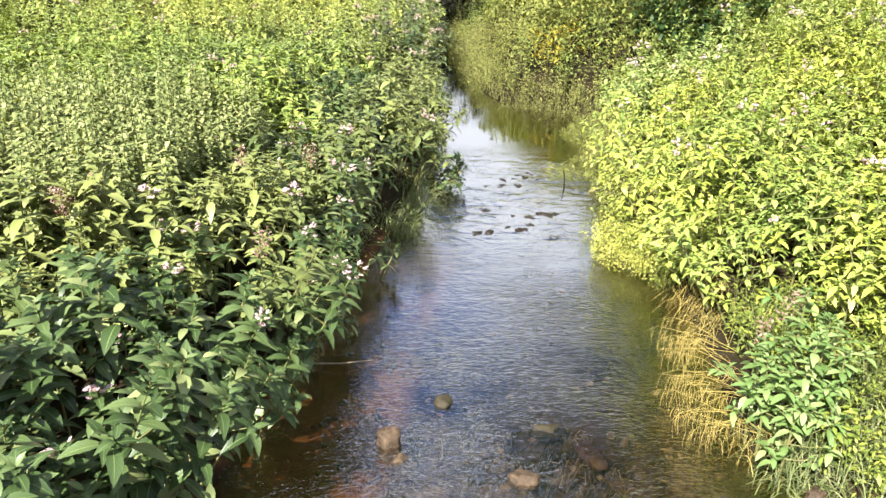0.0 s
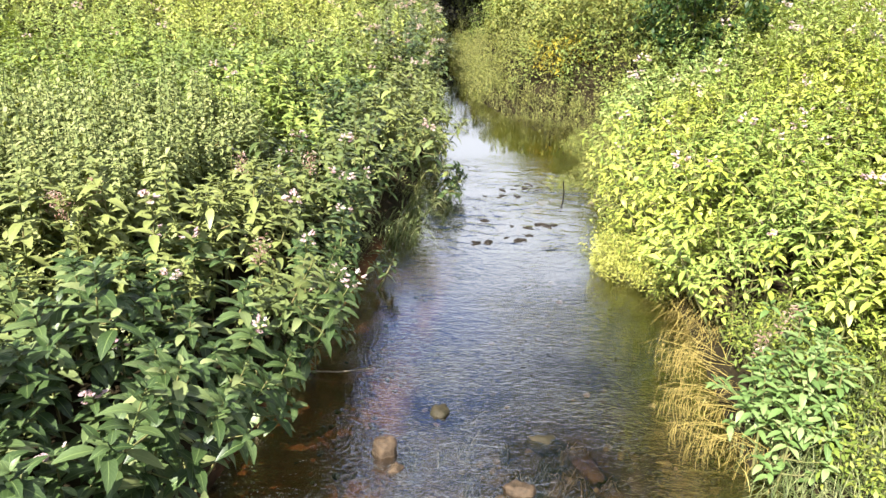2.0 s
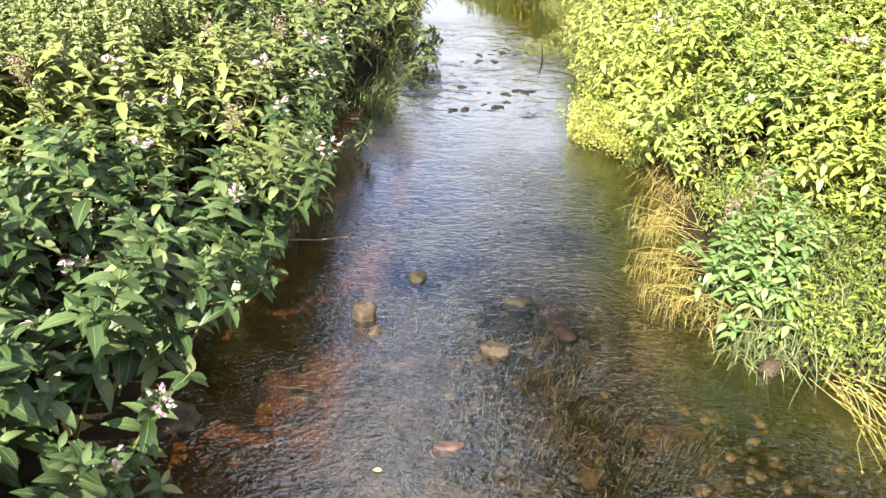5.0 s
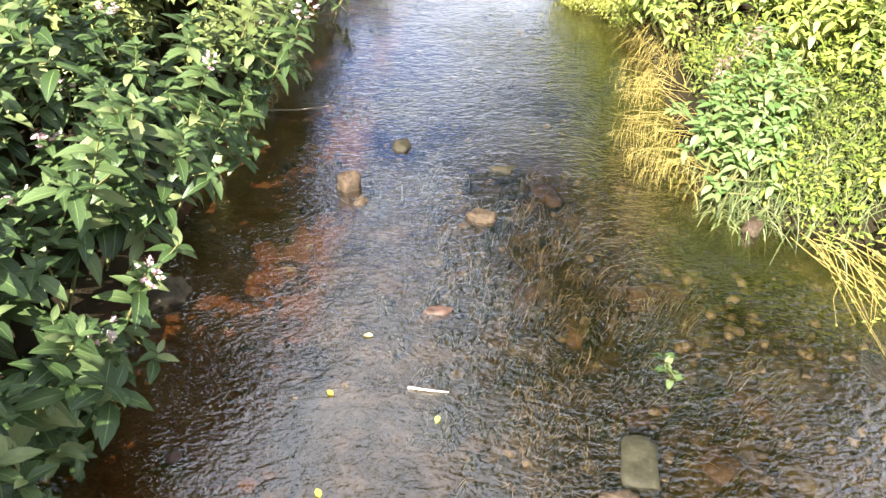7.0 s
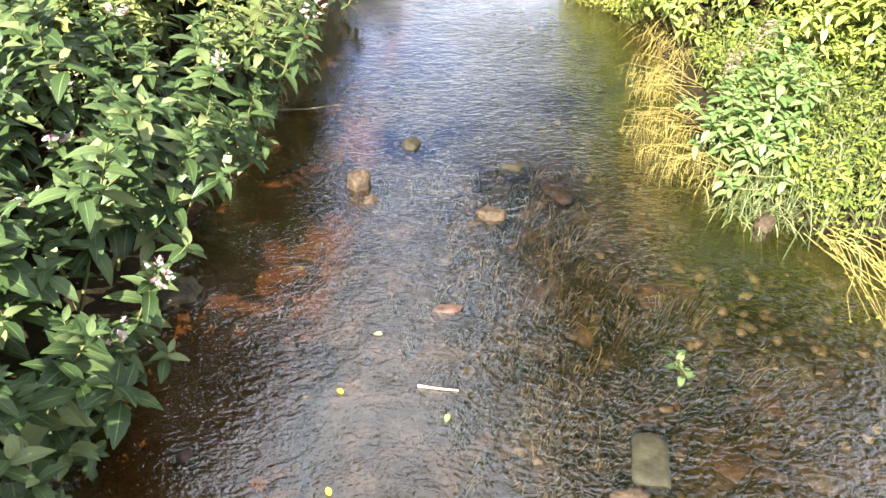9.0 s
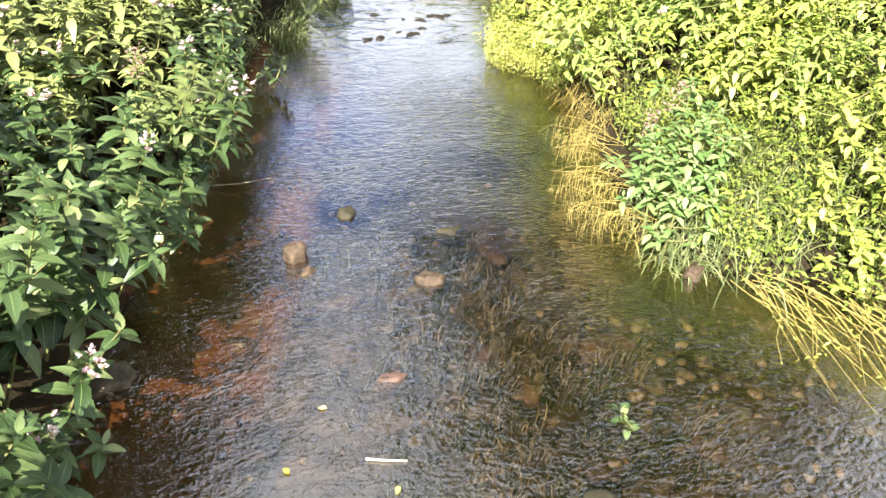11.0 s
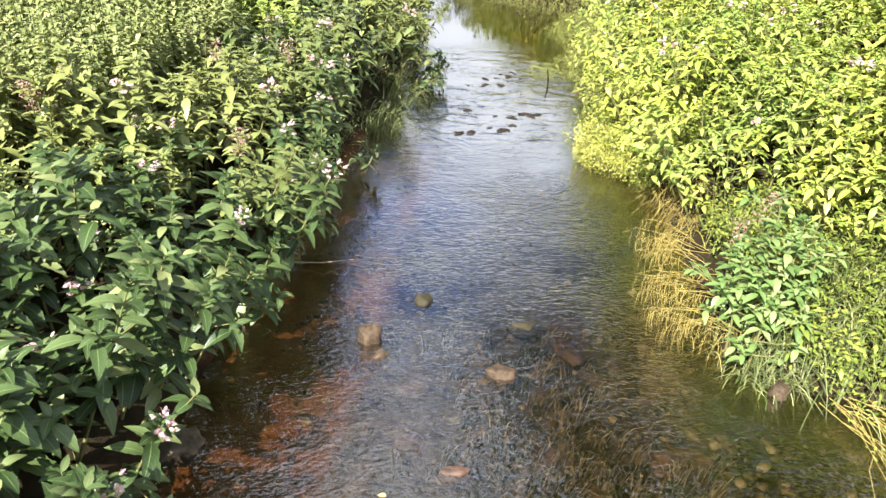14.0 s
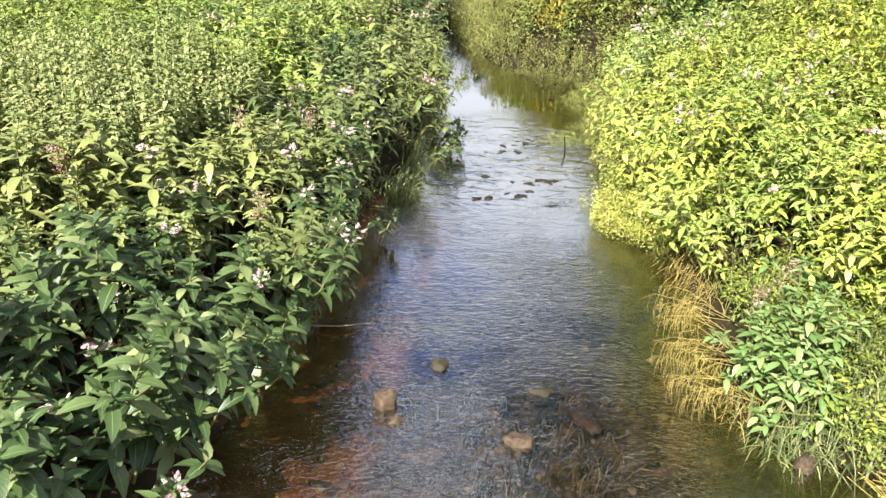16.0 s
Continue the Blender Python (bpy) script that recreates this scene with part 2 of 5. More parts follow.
def ground_mat():
    m, n, l, p, out = nodes_of("soil_and_streambed")
    pos = n.new("ShaderNodeNewGeometry").outputs["Position"]
    sep = n.new("ShaderNodeSeparateXYZ")
    l.new(pos, sep.inputs["Vector"])
    sand = ramp(n, l, noise_of(n, l, 3.2, 6, 0.62), [(0.3, (0.15, 0.057, 0.022)), (0.52, (0.24, 0.1, 0.044)), (0.7, (0.32, 0.155, 0.082))])
    grit = noise_of(n, l, 60, 4, 0.7)
    sand = mixed(n, l, sand, mixed(n, l, sand, (0.45, 0.45, 0.42), 1.0, "MULTIPLY"), ramp(n, l, grit, [(0.4, (0, 0, 0)), (0.65, (1, 1, 1))]))
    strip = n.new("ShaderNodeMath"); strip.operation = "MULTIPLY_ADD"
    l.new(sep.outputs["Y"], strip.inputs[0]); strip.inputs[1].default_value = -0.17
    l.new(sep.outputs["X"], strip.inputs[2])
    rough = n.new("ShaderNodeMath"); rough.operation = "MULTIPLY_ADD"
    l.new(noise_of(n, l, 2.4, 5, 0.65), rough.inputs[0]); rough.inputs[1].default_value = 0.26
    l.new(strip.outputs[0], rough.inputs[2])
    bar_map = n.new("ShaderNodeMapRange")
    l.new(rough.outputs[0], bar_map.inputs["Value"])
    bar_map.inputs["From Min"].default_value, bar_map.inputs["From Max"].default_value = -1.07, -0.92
    # shade under the bank, painted as a darker bed along its foot
    bank_shade_map = n.new("ShaderNodeMapRange")
    l.new(rough.outputs[0], bank_shade_map.inputs["Value"])
    bank_shade_map.inputs["From Min"].default_value, bank_shade_map.inputs["From Max"].default_value = -1.95, -1.75
    bank_shade = ramp(n, l, noise_of(n, l, 8.0, 5, 0.6), [(0.3, (0.022, 0.013, 0.007)), (0.7, (0.06, 0.034, 0.017))])
    sand = mixed(n, l, bank_shade, sand, bank_shade_map.outputs["Result"])
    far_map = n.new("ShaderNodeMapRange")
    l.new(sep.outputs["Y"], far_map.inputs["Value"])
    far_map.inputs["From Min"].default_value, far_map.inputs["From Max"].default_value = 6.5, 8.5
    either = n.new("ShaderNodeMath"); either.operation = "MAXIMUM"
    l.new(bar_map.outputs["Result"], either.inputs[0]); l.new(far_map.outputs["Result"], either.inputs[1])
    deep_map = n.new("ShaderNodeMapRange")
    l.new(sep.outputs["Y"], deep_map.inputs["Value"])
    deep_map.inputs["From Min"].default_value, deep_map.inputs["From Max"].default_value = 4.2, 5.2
    lifted_silt = ramp(n, l, noise_of(n, l, 4.5, 6, 0.65), [(0.35, (0.03, 0.024, 0.012)), (0.52, (0.07, 0.052, 0.033)), (0.68, (0.15, 0.108, 0.074))])
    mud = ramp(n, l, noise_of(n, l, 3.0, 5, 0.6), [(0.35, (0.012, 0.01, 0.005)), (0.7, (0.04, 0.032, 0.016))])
    lifted_silt = mixed(n, l, lifted_silt, mud, deep_map.outputs["Result"])
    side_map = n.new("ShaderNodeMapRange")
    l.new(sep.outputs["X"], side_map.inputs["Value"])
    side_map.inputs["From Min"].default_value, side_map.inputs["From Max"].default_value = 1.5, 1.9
    # near bed keeps a lighter colour put in against shade; mud starts past it
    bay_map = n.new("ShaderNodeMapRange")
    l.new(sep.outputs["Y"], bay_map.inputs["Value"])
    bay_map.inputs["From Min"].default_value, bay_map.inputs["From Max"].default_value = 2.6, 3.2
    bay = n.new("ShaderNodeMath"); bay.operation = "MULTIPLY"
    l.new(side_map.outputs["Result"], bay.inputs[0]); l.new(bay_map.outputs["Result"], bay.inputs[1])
    lifted_silt = mixed(n, l, lifted_silt, mud, bay.outputs[0])
    sand = mixed(n, l, sand, lifted_silt, either.outputs[0])
    soil = ramp(n, l, noise_of(n, l, 5, 6), [(0.3, (0.012, 0.009, 0.005)), (0.6, (0.028, 0.022, 0.011)), (0.8, (0.03, 0.034, 0.013))])
    step = ramp(n, l, sep.outputs["Z"], [(0.02, (0, 0, 0)), (0.12, (1, 1, 1))])
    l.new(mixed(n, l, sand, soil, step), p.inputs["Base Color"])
    p.inputs["Roughness"].default_value = 0.85
    p.inputs["Specular IOR Level"].default_value = 0.08
    bumped(n, l, p, grit, 0.6, 0.02)
    return m


def water_mat():
    """Clear shallow water: mirror by its gloss curve, tinted see-through below, rippled by the current."""
    m, n, l, p, out = nodes_of("stream_water")
    n.remove(p)
    fine = noise_of(n, l, 40, 2, 0.5, stretch=(0.75, 1.1, 1.0), swirl=0.8)
    mid = noise_of(n, l, 15, 2, 0.45, stretch=(0.55, 1.1, 1.0), swirl=1.0)
    wide = noise_of(n, l, 5.0, 1, 0.4, stretch=(0.6, 1.1, 1.0), swirl=1.2)
    crease = n.new("ShaderNodeMath"); crease.operation = "PINGPONG"      # sharp wrinkles where the current folds
    l.new(wide, crease.inputs[0]); crease.inputs[1].default_value = 0.09
    calm = ramp(n, l, noise_of(n, l, 0.9, 2), [(0.38, (0.35, 0.35, 0.35)), (0.62, (1.0, 1.0, 1.0))])
    sep = n.new("ShaderNodeSeparateXYZ")
    l.new(n.new("ShaderNodeNewGeometry").outputs["Position"], sep.inputs["Vector"])
    reach = n.new("ShaderNodeMath"); reach.operation = "MULTIPLY"
    reach.inputs[1].default_value = 0.05
    l.new(sep.outputs["Y"], reach.inputs[0])
    riffle = ramp(n, l, reach.outputs[0], [(0.15, (1.0, 1.0, 1.0)), (0.21, (0.9, 0.9, 0.9)), (0.29, (0.8, 0.8, 0.8)), (0.36, (0.85, 0.85, 0.85)), (0.42, (1.6, 1.6, 1.6)), (0.53, (1.4, 1.4, 1.4)), (0.58, (0.04, 0.04, 0.04))])
    power = mixed(n, l, calm, riffle, 1.0, "MULTIPLY")
    h = mixed(n, l, mixed(n, l, mid, fine, 0.4), crease.outputs[0], 0.3)
    chop = noise_of(n, l, 4.2, 2, 0.5, stretch=(0.6, 1.0, 1.0), swirl=1.0)     # broken water over the riffle
    rough = ramp(n, l, reach.outputs[0], [(0.3, (0.0, 0.0, 0.0)), (0.4, (0.8, 0.8, 0.8)), (0.54, (0.8, 0.8, 0.8)), (0.58, (0.0, 0.0, 0.0))])
    h = mixed(n, l, h, chop, rough)
    b = n.new("ShaderNodeBump")
    b.inputs["Distance"].default_value = 0.022
    bw = n.new("ShaderNodeRGBToBW")
    l.new(power, bw.inputs[0])
    l.new(bw.outputs[0], b.inputs["Strength"])
    l.new(h, b.inputs["Height"])
    face = n.new("ShaderNodeLayerWeight")
    face.inputs["Blend"].default_value = 0.5
    l.new(b.outputs["Normal"], face.inputs["Normal"])
    five = n.new("ShaderNodeMath"); five.operation = "POWER"
    l.new(face.outputs["Facing"], five.inputs[0]); five.inputs[1].default_value = 1.4
    fr = n.new("ShaderNodeMath"); fr.operation = "MULTIPLY_ADD"
    l.new(five.outputs[0], fr.inputs[0]); fr.inputs[1].default_value = 0.95; fr.inputs[2].default_value = 0.13
    gl = n.new("ShaderNodeBsdfGlossy")
    gl.inputs["Roughness"].default_value = 0.01
    l.new(b.outputs["Normal"], gl.inputs["Normal"])
    tp = n.new("ShaderNodeBsdfTransparent")
    tp.inputs["Color"].default_value = (0.62, 0.56, 0.42, 1)
    mx = n.new("ShaderNodeMixShader")
    l.new(fr.outputs[0], mx.inputs[0]); l.new(tp.outputs[0], mx.inputs[1]); l.new(gl.outputs[0], mx.inputs[2])
    l.new(mx.outputs[0], out.inputs["Surface"])
    return m


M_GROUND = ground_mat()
M_WATER = water_mat()


# ---------------------------------------------------------------- mesh helpers
def mesh_np(name, verts, tris, uv=None, smooth=True):
    me = bpy.data.meshes.new(name)
    verts, tris = np.asarray(verts, np.float32), np.asarray(tris, np.int32)
    me.vertices.add(len(verts))
    me.vertices.foreach_set("co", verts.ravel())
    me.loops.add(tris.size)
    me.loops.foreach_set("vertex_index", tris.ravel())
    me.polygons.add(len(tris))
    k = tris.shape[1]
    me.polygons.foreach_set("loop_start", np.arange(0, tris.size, k, dtype=np.int32))
    me.polygons.foreach_set("use_smooth", np.full(len(tris), smooth))
    if uv is not None:
        layer = me.uv_layers.new(name="UVMap")
        layer.data.foreach_set("uv", np.asarray(uv, np.float32)[tris.ravel()].ravel())
    me.update(calc_edges=True)
    return me


def part_np(name, arrays, material, parent=None, label="", smooth=True):
    me = mesh_np(name, *arrays, smooth=smooth)
    me.materials.append(material)
    ob = new(name, me)
    ob.parent = parent
    if label:
        tagged(ob, label)
    return ob


def part(name, bm, material, parent=None, label="", smooth=True):
    me = bpy.data.meshes.new(name)
    bm.to_mesh(me)
    bm.free()
    me.polygons.foreach_set("use_smooth", [smooth] * len(me.polygons))
    me.materials.append(material)
    ob = new(name, me)
    ob.parent = parent
    if label:
        tagged(ob, label)
    return ob


def thing(name, label, category, group="", kind="", m=None):
    ob = new(name)
    ob.empty_display_size = 0.1
    tagged(ob, label, category, group, kind)
    if m is not None:
        ob.matrix_world = m
    return ob


def join(pieces):
    """Joins (verts, tris, uv) triples into one."""
    vs, ts, us, at = [], [], [], 0
    for v, t, u in pieces:
        vs.append(v); ts.append(t + at); us.append(u)
        at += len(v)
    return np.concatenate(vs), np.concatenate(ts), np.concatenate(us)


def spread(template, mats):
    """Copies of one template (verts, tris, uv) by an array of 4 x 4 matrices."""
    v, t, u = template
    k = len(mats)
    vv = np.einsum("kij,nj->kni", mats[:, :3, :3], v) + mats[:, None, :3, 3]
    tt = t[None] + (np.arange(k) * len(v))[:, None, None]
    return vv.reshape(-1, 3), tt.reshape(-1, t.shape[1]), np.tile(u, (k, 1))


def rot(axis, a):
    c, s = np.cos(a), np.sin(a)
    m = np.eye(4)
    i, j = {"x": (1, 2), "y": (2, 0), "z": (0, 1)}[axis]
    m[i, i], m[i, j], m[j, i], m[j, j] = c, -s, s, c
    return m


def move(x, y, z):
    m = np.eye(4)
    m[:3, 3] = x, y, z
    return m


def grow(k):
    return np.diag([k, k, k, 1.0])


def leaf_shape(rows, half=0.19, droop=0.22, fold=0.28, teeth=0.0, lance=1.0):
    """A leaf of length 1 along +y: rows across, a fold at the midrib, a drooping tip."""
    t = np.linspace(0, 1, rows)
    w = half * np.sin(np.pi * np.clip(t, 0, 1) ** 0.8) ** (0.85 * lance)
    w[0], w[-1] = half * 0.08, 0.002
    if teeth:
        w[1:-1:2] *= 1 + teeth
        w[2:-1:2] *= 1 - teeth
    z = -droop * t ** 2 + 0.06 * np.sin(np.pi * t)
    v = np.stack([np.stack([s * w, t, z + abs(s) * fold * w], 1) for s in (-1, 0, 1)], 1).reshape(-1, 3)
    q = []
    for r in range(rows - 1):
        for c in (0, 1):
            a = 3 * r + c
            q += [(a, a + 1, a + 4), (a, a + 4, a + 3)]
    uv = np.stack([np.tile([-1.0, 0.0, 1.0], rows), np.repeat(t, 3)], 1)
    return v, np.array(q), uv


LEAF_NEAR = [leaf_shape(11, 0.21, d, f, 0.05) for d, f in ((0.12, 0.3), (0.25, 0.22), (0.38, 0.35), (0.05, 0.15))]
LEAF_MID = leaf_shape(5, 0.19, 0.25, 0.28)
LEAF_FAR = (np.array([(0, 0, 0), (-0.2, 0.45, 0.03), (0.2, 0.45, 0.03), (0, 1, -0.2), (0, 0.5, 0)]),
            np.array([(0, 4, 1), (0, 2, 4), (1, 4, 3), (4, 2, 3)]), np.array([(0, 0), (-1, 0.5), (1, 0.5), (0, 1), (0, 0.5)]))
LEAF_NARROW = leaf_shape(4, 0.1, 0.35, 0.3)


def tube(points, radii, sides=5):
    """A round stem along points."""
    pts = np.array(points, float)
    v, q = [], []
    for i, (p, r) in enumerate(zip(pts, radii)):
        d = pts[min(i + 1, len(pts) - 1)] - pts[max(i - 1, 0)]
        d = d / (np.linalg.norm(d) + 1e-9)
        a = np.cross(d, (0.3, 0.9, 0.2) if abs(d[2]) > 0.8 else (0, 0, 1))
        a /= np.linalg.norm(a)
        b = np.cross(d, a)
        ang = np.linspace(0, 2 * np.pi, sides, endpoint=False)
        v.append(p + r * (np.cos(ang)[:, None] * a + np.sin(ang)[:, None] * b))
    for i in range(len(pts) - 1):
        for k in range(sides):
            a, b = i * sides + k, i * sides + (k + 1) % sides
            q += [(a, b, b + sides), (a, b + sides, a + sides)]
    v = np.concatenate(v)
    return v, np.array(q), np.zeros((len(v), 2))


def flower_shape():
    """A slipper-shaped flower: pouch, hood and two side petals."""
    rows = []
    for i, (y, r) in enumerate(((0, 0.004), (0.006, 0.009), (0.016, 0.012), (0.024, 0.009))):
        rows.append([(r * np.cos(a), y, r * np.sin(a) * 0.9) for a in np.linspace(0, 2 * np.pi, 6, endpoint=False)])
    v = np.array(rows).reshape(-1, 3)
    q = []
    for i in range(3):
        for k in range(6):
            a, b = i * 6 + k, i * 6 + (k + 1) % 6
            q += [(a, b, b + 6), (a, b + 6, a + 6)]
    pieces = [(v, np.array(q), np.zeros((len(v), 2)))]
    petal = leaf_shape(4, 0.38, 0.3, 0.2)
    for ry, rz, k in ((0.0, 0.0, 0.026), (2.2, 0.5, 0.03), (-2.2, -0.5, 0.03)):
        pieces.append(spread(petal, (move(0, 0.018, 0.004) @ rot("y", ry) @ rot("z", rz) @ rot("x", 0.9) @ grow(k))[None]))
    return join(pieces)


FLOWER = flower_shape()


def flower_head(rng, count):
    """A loose head of flowers and buds."""
    mats = []
    for i in range(count):
        a = rng.uniform(0, 6.28)
        mats.append(move(0, 0, rng.uniform(-0.02, 0.06)) @ rot("z", a) @ move(0, rng.uniform(0.015, 0.05), 0) @ rot("x", rng.uniform(-0.6, 0.5)) @ grow(rng.uniform(0.8, 1.3)))
    return spread(FLOWER, np.array(mats))


def balsam_plan(rng, height, full=1.0, leaf=0.16):
    """The stems and leaf places of one balsam: whorls on the main stem, rosettes on side shoots."""
    leaves, stems = [], []
    bend = rng.uniform(-0.05, 0.05, 2)
    def at(h):
        k = h / height
        return np.array([bend[0] * k * k, bend[1] * k * k, h])
    stems.append(([at(h) for h in np.linspace(0, height, 6)], np.linspace(0.011, 0.004, 6)))
    h, turn = height, rng.uniform(0, 6.28)
    gap, size = 0.018, 0.38
    while h > height * 0.35:
        k = 3 if rng.random() < 0.7 else 4
        for i in range(k):
            a = turn + i * 2 * np.pi / k + rng.normal(0, 0.12)
            below = (height - h) / height
            tilt = 0.55 - 2.2 * min(below, 0.45) + rng.normal(0, 0.16)
            leaves.append((*at(h), a, tilt, leaf * min(size, 1.0) * rng.uniform(0.85, 1.15)))
        turn += 0.6 + rng.normal(0, 0.1)
        h -= gap * rng.uniform(0.8, 1.2)
        gap, size = min(gap * 1.45, 0.11), size * 1.3
    for i in range(int(round(5 * full))):
        h = height * rng.uniform(0.3, 0.85)
        a, out = rng.uniform(0, 6.28), rng.uniform(0.1, 0.24)
        base = at(h)
        tip = base + np.array([np.cos(a) * out, np.sin(a) * out, rng.uniform(0.05, 0.16)])
        stems.append(([base, (base + tip) / 2 + (0, 0, -0.015), tip], (0.006, 0.004, 0.003)))
        b = rng.uniform(0, 6.28)
        for j in range(6):
            leaves.append((*(tip - (0, 0, 0.012 * j)), b + j * 2.4, 0.55 - 0.17 * j + rng.normal(0, 0.12), leaf * (0.5 + 0.1 * j) * rng.uniform(0.85, 1.1)))
    return stems, leaves, at(height)


def leaf_matrix(leaf):
    x, y, z, a, tilt, size = leaf
    return move(x, y, z) @ rot("z", a - np.pi / 2) @ rot("x", tilt) @ grow(size)


def balsam_template(seed, height, shape=LEAF_MID, full=1.0, leaf=0.16):
    rng = np.random.default_rng(seed)
    stems, leaves, top = balsam_plan(rng, height, full, leaf)
    return (join([tube(p, r, 4) for p, r in stems]), spread(shape, np.array([leaf_matrix(x) for x in leaves])), top)


def nettle_template(seed, height, shape=LEAF_NARROW):
    rng = np.random.default_rng(seed)
    leaves = []
    for i, h in enumerate(np.arange(height * 0.3, height, 0.036)):
        k = 1 - 0.6 * max(0, (h / height - 0.6) / 0.4)
        for s in (0, np.pi):
            leaves.append((0, 0, h, i * np.pi / 2 + s + rng.normal(0, 0.2), 0.1 + rng.normal(0, 0.25), 0.11 * k))
    return (tube([(0, 0, 0), (0, 0, height)], (0.005, 0.003), 3), spread(shape, np.array([leaf_matrix(x) for x in leaves])), np.array((0, 0, height)))


# ---------------------------------------------------------------- the lie of the land
LEFT_Y = (-60, -6, 2, 3, 4, 5, 6, 7, 8, 10, 13.5, 18, 22, 26, 30, 34, 40, 60)
LEFT_X = (-2, -1.95, -1.72, -1.5, -1.28, -1.04, -0.82, -0.62, -0.42, -0.15, 0.05, 0.15, 0.1, -0.25, -1.2, -3, -7, -25)
RIGHT_Y = (-60, -6, 2.5, 3.0, 3.5, 3.72, 4.2, 5.7, 6.6, 7.2, 8.5, 9.6, 10.5, 12.2, 13.2, 13.95, 14.6, 15.3, 17, 20, 23, 25.5, 28, 31, 36, 42, 60)
RIGHT_X = (3.3, 3.3, 3.3, 3.3, 3.1, 2.35, 1.87, 2.05, 2.15, 2.0, 2.2, 2.35, 2.5, 2.95, 2.8, 2.28, 1.5, 0.95, 0.85, 0.8, 0.6, 0.2, -0.6, -1.8, -4, -8, -26)


def ease(a, b, v):
    t = np.clip((np.asarray(v, float) - a) / (b - a), 0, 1)
    return t * t * (3 - 2 * t)


def left_edge(y):
    return np.interp(y, LEFT_Y, LEFT_X)


def right_edge(y):
    return np.interp(y, RIGHT_Y, RIGHT_X)


def land(x, y):
    """Height of the ground over the water."""
    x, y = np.asarray(x, float), np.asarray(y, float)
    lo, ro = left_edge(y) - x, x - right_edge(y)
    left = 0.24 * ease(0, 0.35, lo) + 0.16 * ease(0.3, 2.5, lo) + 2.2 * ease(5, 22, lo)
    left = left + 0.8 * ease(15, 29, y) * ease(1.5, 5, lo)
    steep = ease(10.5, 16, y) * (1 - ease(0.3, 0.42, x / np.maximum(y, 1.0)))
    right = 0.12 * ease(0, 0.3, ro) + (0.36 + 0.12 * steep) * np.clip(ro - 0.25, 0, 2.9 + 1.2 * steep) * ease(3.0, 5.0, y + 0.3 * ro) + 0.3 * ease(5, 30, ro)
    mid = np.minimum(-lo, -ro)
    bed = -0.05 - 0.17 * ease(0, 0.9, mid) + 0.035 * np.sin(2.3 * x + 1.1 * y) * np.sin(1.7 * y - x)
    z = np.where(lo > 0, left, np.where(ro > 0, right, bed))
    z = np.where(lo > 0, z - 0.05 * (1 - ease(0, 0.2, lo)), np.where(ro > 0, z - 0.05 * (1 - ease(0, 0.2, ro)), z))
    return z + np.where((lo > 0.3) | (ro > 0.3), 0.05 * np.sin(1.9 * x) * np.cos(1.3 * y), 0)


def build_ground():
    xs = np.unique(np.concatenate([np.linspace(-3, 5, 161), np.linspace(-14, 14, 113), np.linspace(-60, 60, 61), [-600, -300, -150, -90, 90, 150, 300, 600]]).round(3))
    ys = np.unique(np.concatenate([np.linspace(-2, 10, 161), np.linspace(-10, 45, 180), np.linspace(-60, 80, 60), [-600, -300, -120, 120, 200, 400, 900]]).round(3))
    gx, gy = np.meshgrid(xs, ys)
    v = np.stack([gx, gy, land(gx, gy)], -1).reshape(-1, 3)
    nx = len(xs)
    i, j = np.meshgrid(np.arange(nx - 1), np.arange(len(ys) - 1))
    a = (j * nx + i).ravel()
    q = np.stack([a, a + 1, a + nx + 1, a + nx], 1)
    ob = part_np("ground", (v, q), M_GROUND)
    tagged(ob, "dark soil banks with a sandy brown streambed", "ground", kind="structure")


def build_water():
    ys = np.concatenate([np.linspace(-12, 1, 40), np.arange(1.05, 13, 0.035), np.linspace(13.1, 42, 120)])
    k = np.linspace(0, 1, 90)
    lx, rx = left_edge(ys) - 0.35, right_edge(ys) + 0.35
    gx = lx[:, None] + (rx - lx)[:, None] * k[None]
    gy = np.repeat(ys[:, None], len(k), 1)
    gz = np.zeros_like(gx)
    v = np.stack([gx, gy, gz], -1).reshape(-1, 3)
    nx = len(k)
    i, j = np.meshgrid(np.arange(nx - 1), np.arange(len(ys) - 1))
    a = (j * nx + i).ravel()
    ob = part_np("water", (v, np.stack([a, a + 1, a + nx + 1, a + nx], 1)), M_WATER)
    tagged(ob, "clear shallow rippling stream reflecting blue sky and clouds", "stream", kind="structure")


build_ground()
build_water()


def build_bridge():
    """The plain footbridge on which the viewer stands; only its shadow reaches the water ahead."""
    bridge = thing("footbridge", "plain concrete footbridge with low kerbs over the stream", "bridge", kind="structure")
    def box(name, x0, x1, y0, y1, z0, z1):
        bm = bmesh.new()
        bmesh.ops.create_cube(bm, size=1, matrix=Matrix.Translation(((x0 + x1) / 2, (y0 + y1) / 2, (z0 + z1) / 2)) @ Matrix.Diagonal((x1 - x0, y1 - y0, z1 - z0, 1)))
        bmesh.ops.bevel(bm, geom=bm.edges[:], offset=0.015, segments=1, affect="EDGES")
        part(name, bm, M_CONC, bridge, smooth=False)
    box("deck", -7, 7, -2.4, 0.0, 1.15, 1.42)
    box("kerb", -7, 7, -0.16, -0.01, 1.422, 1.66)
    box("kerb", -7, 7, -2.39, -2.24, 1.422, 1.66)
    for x in (-3.6, 4.6):
        box("abutment", x - 0.4, x + 0.4, -2.3, -0.1, -0.3, 1.148)


build_bridge()


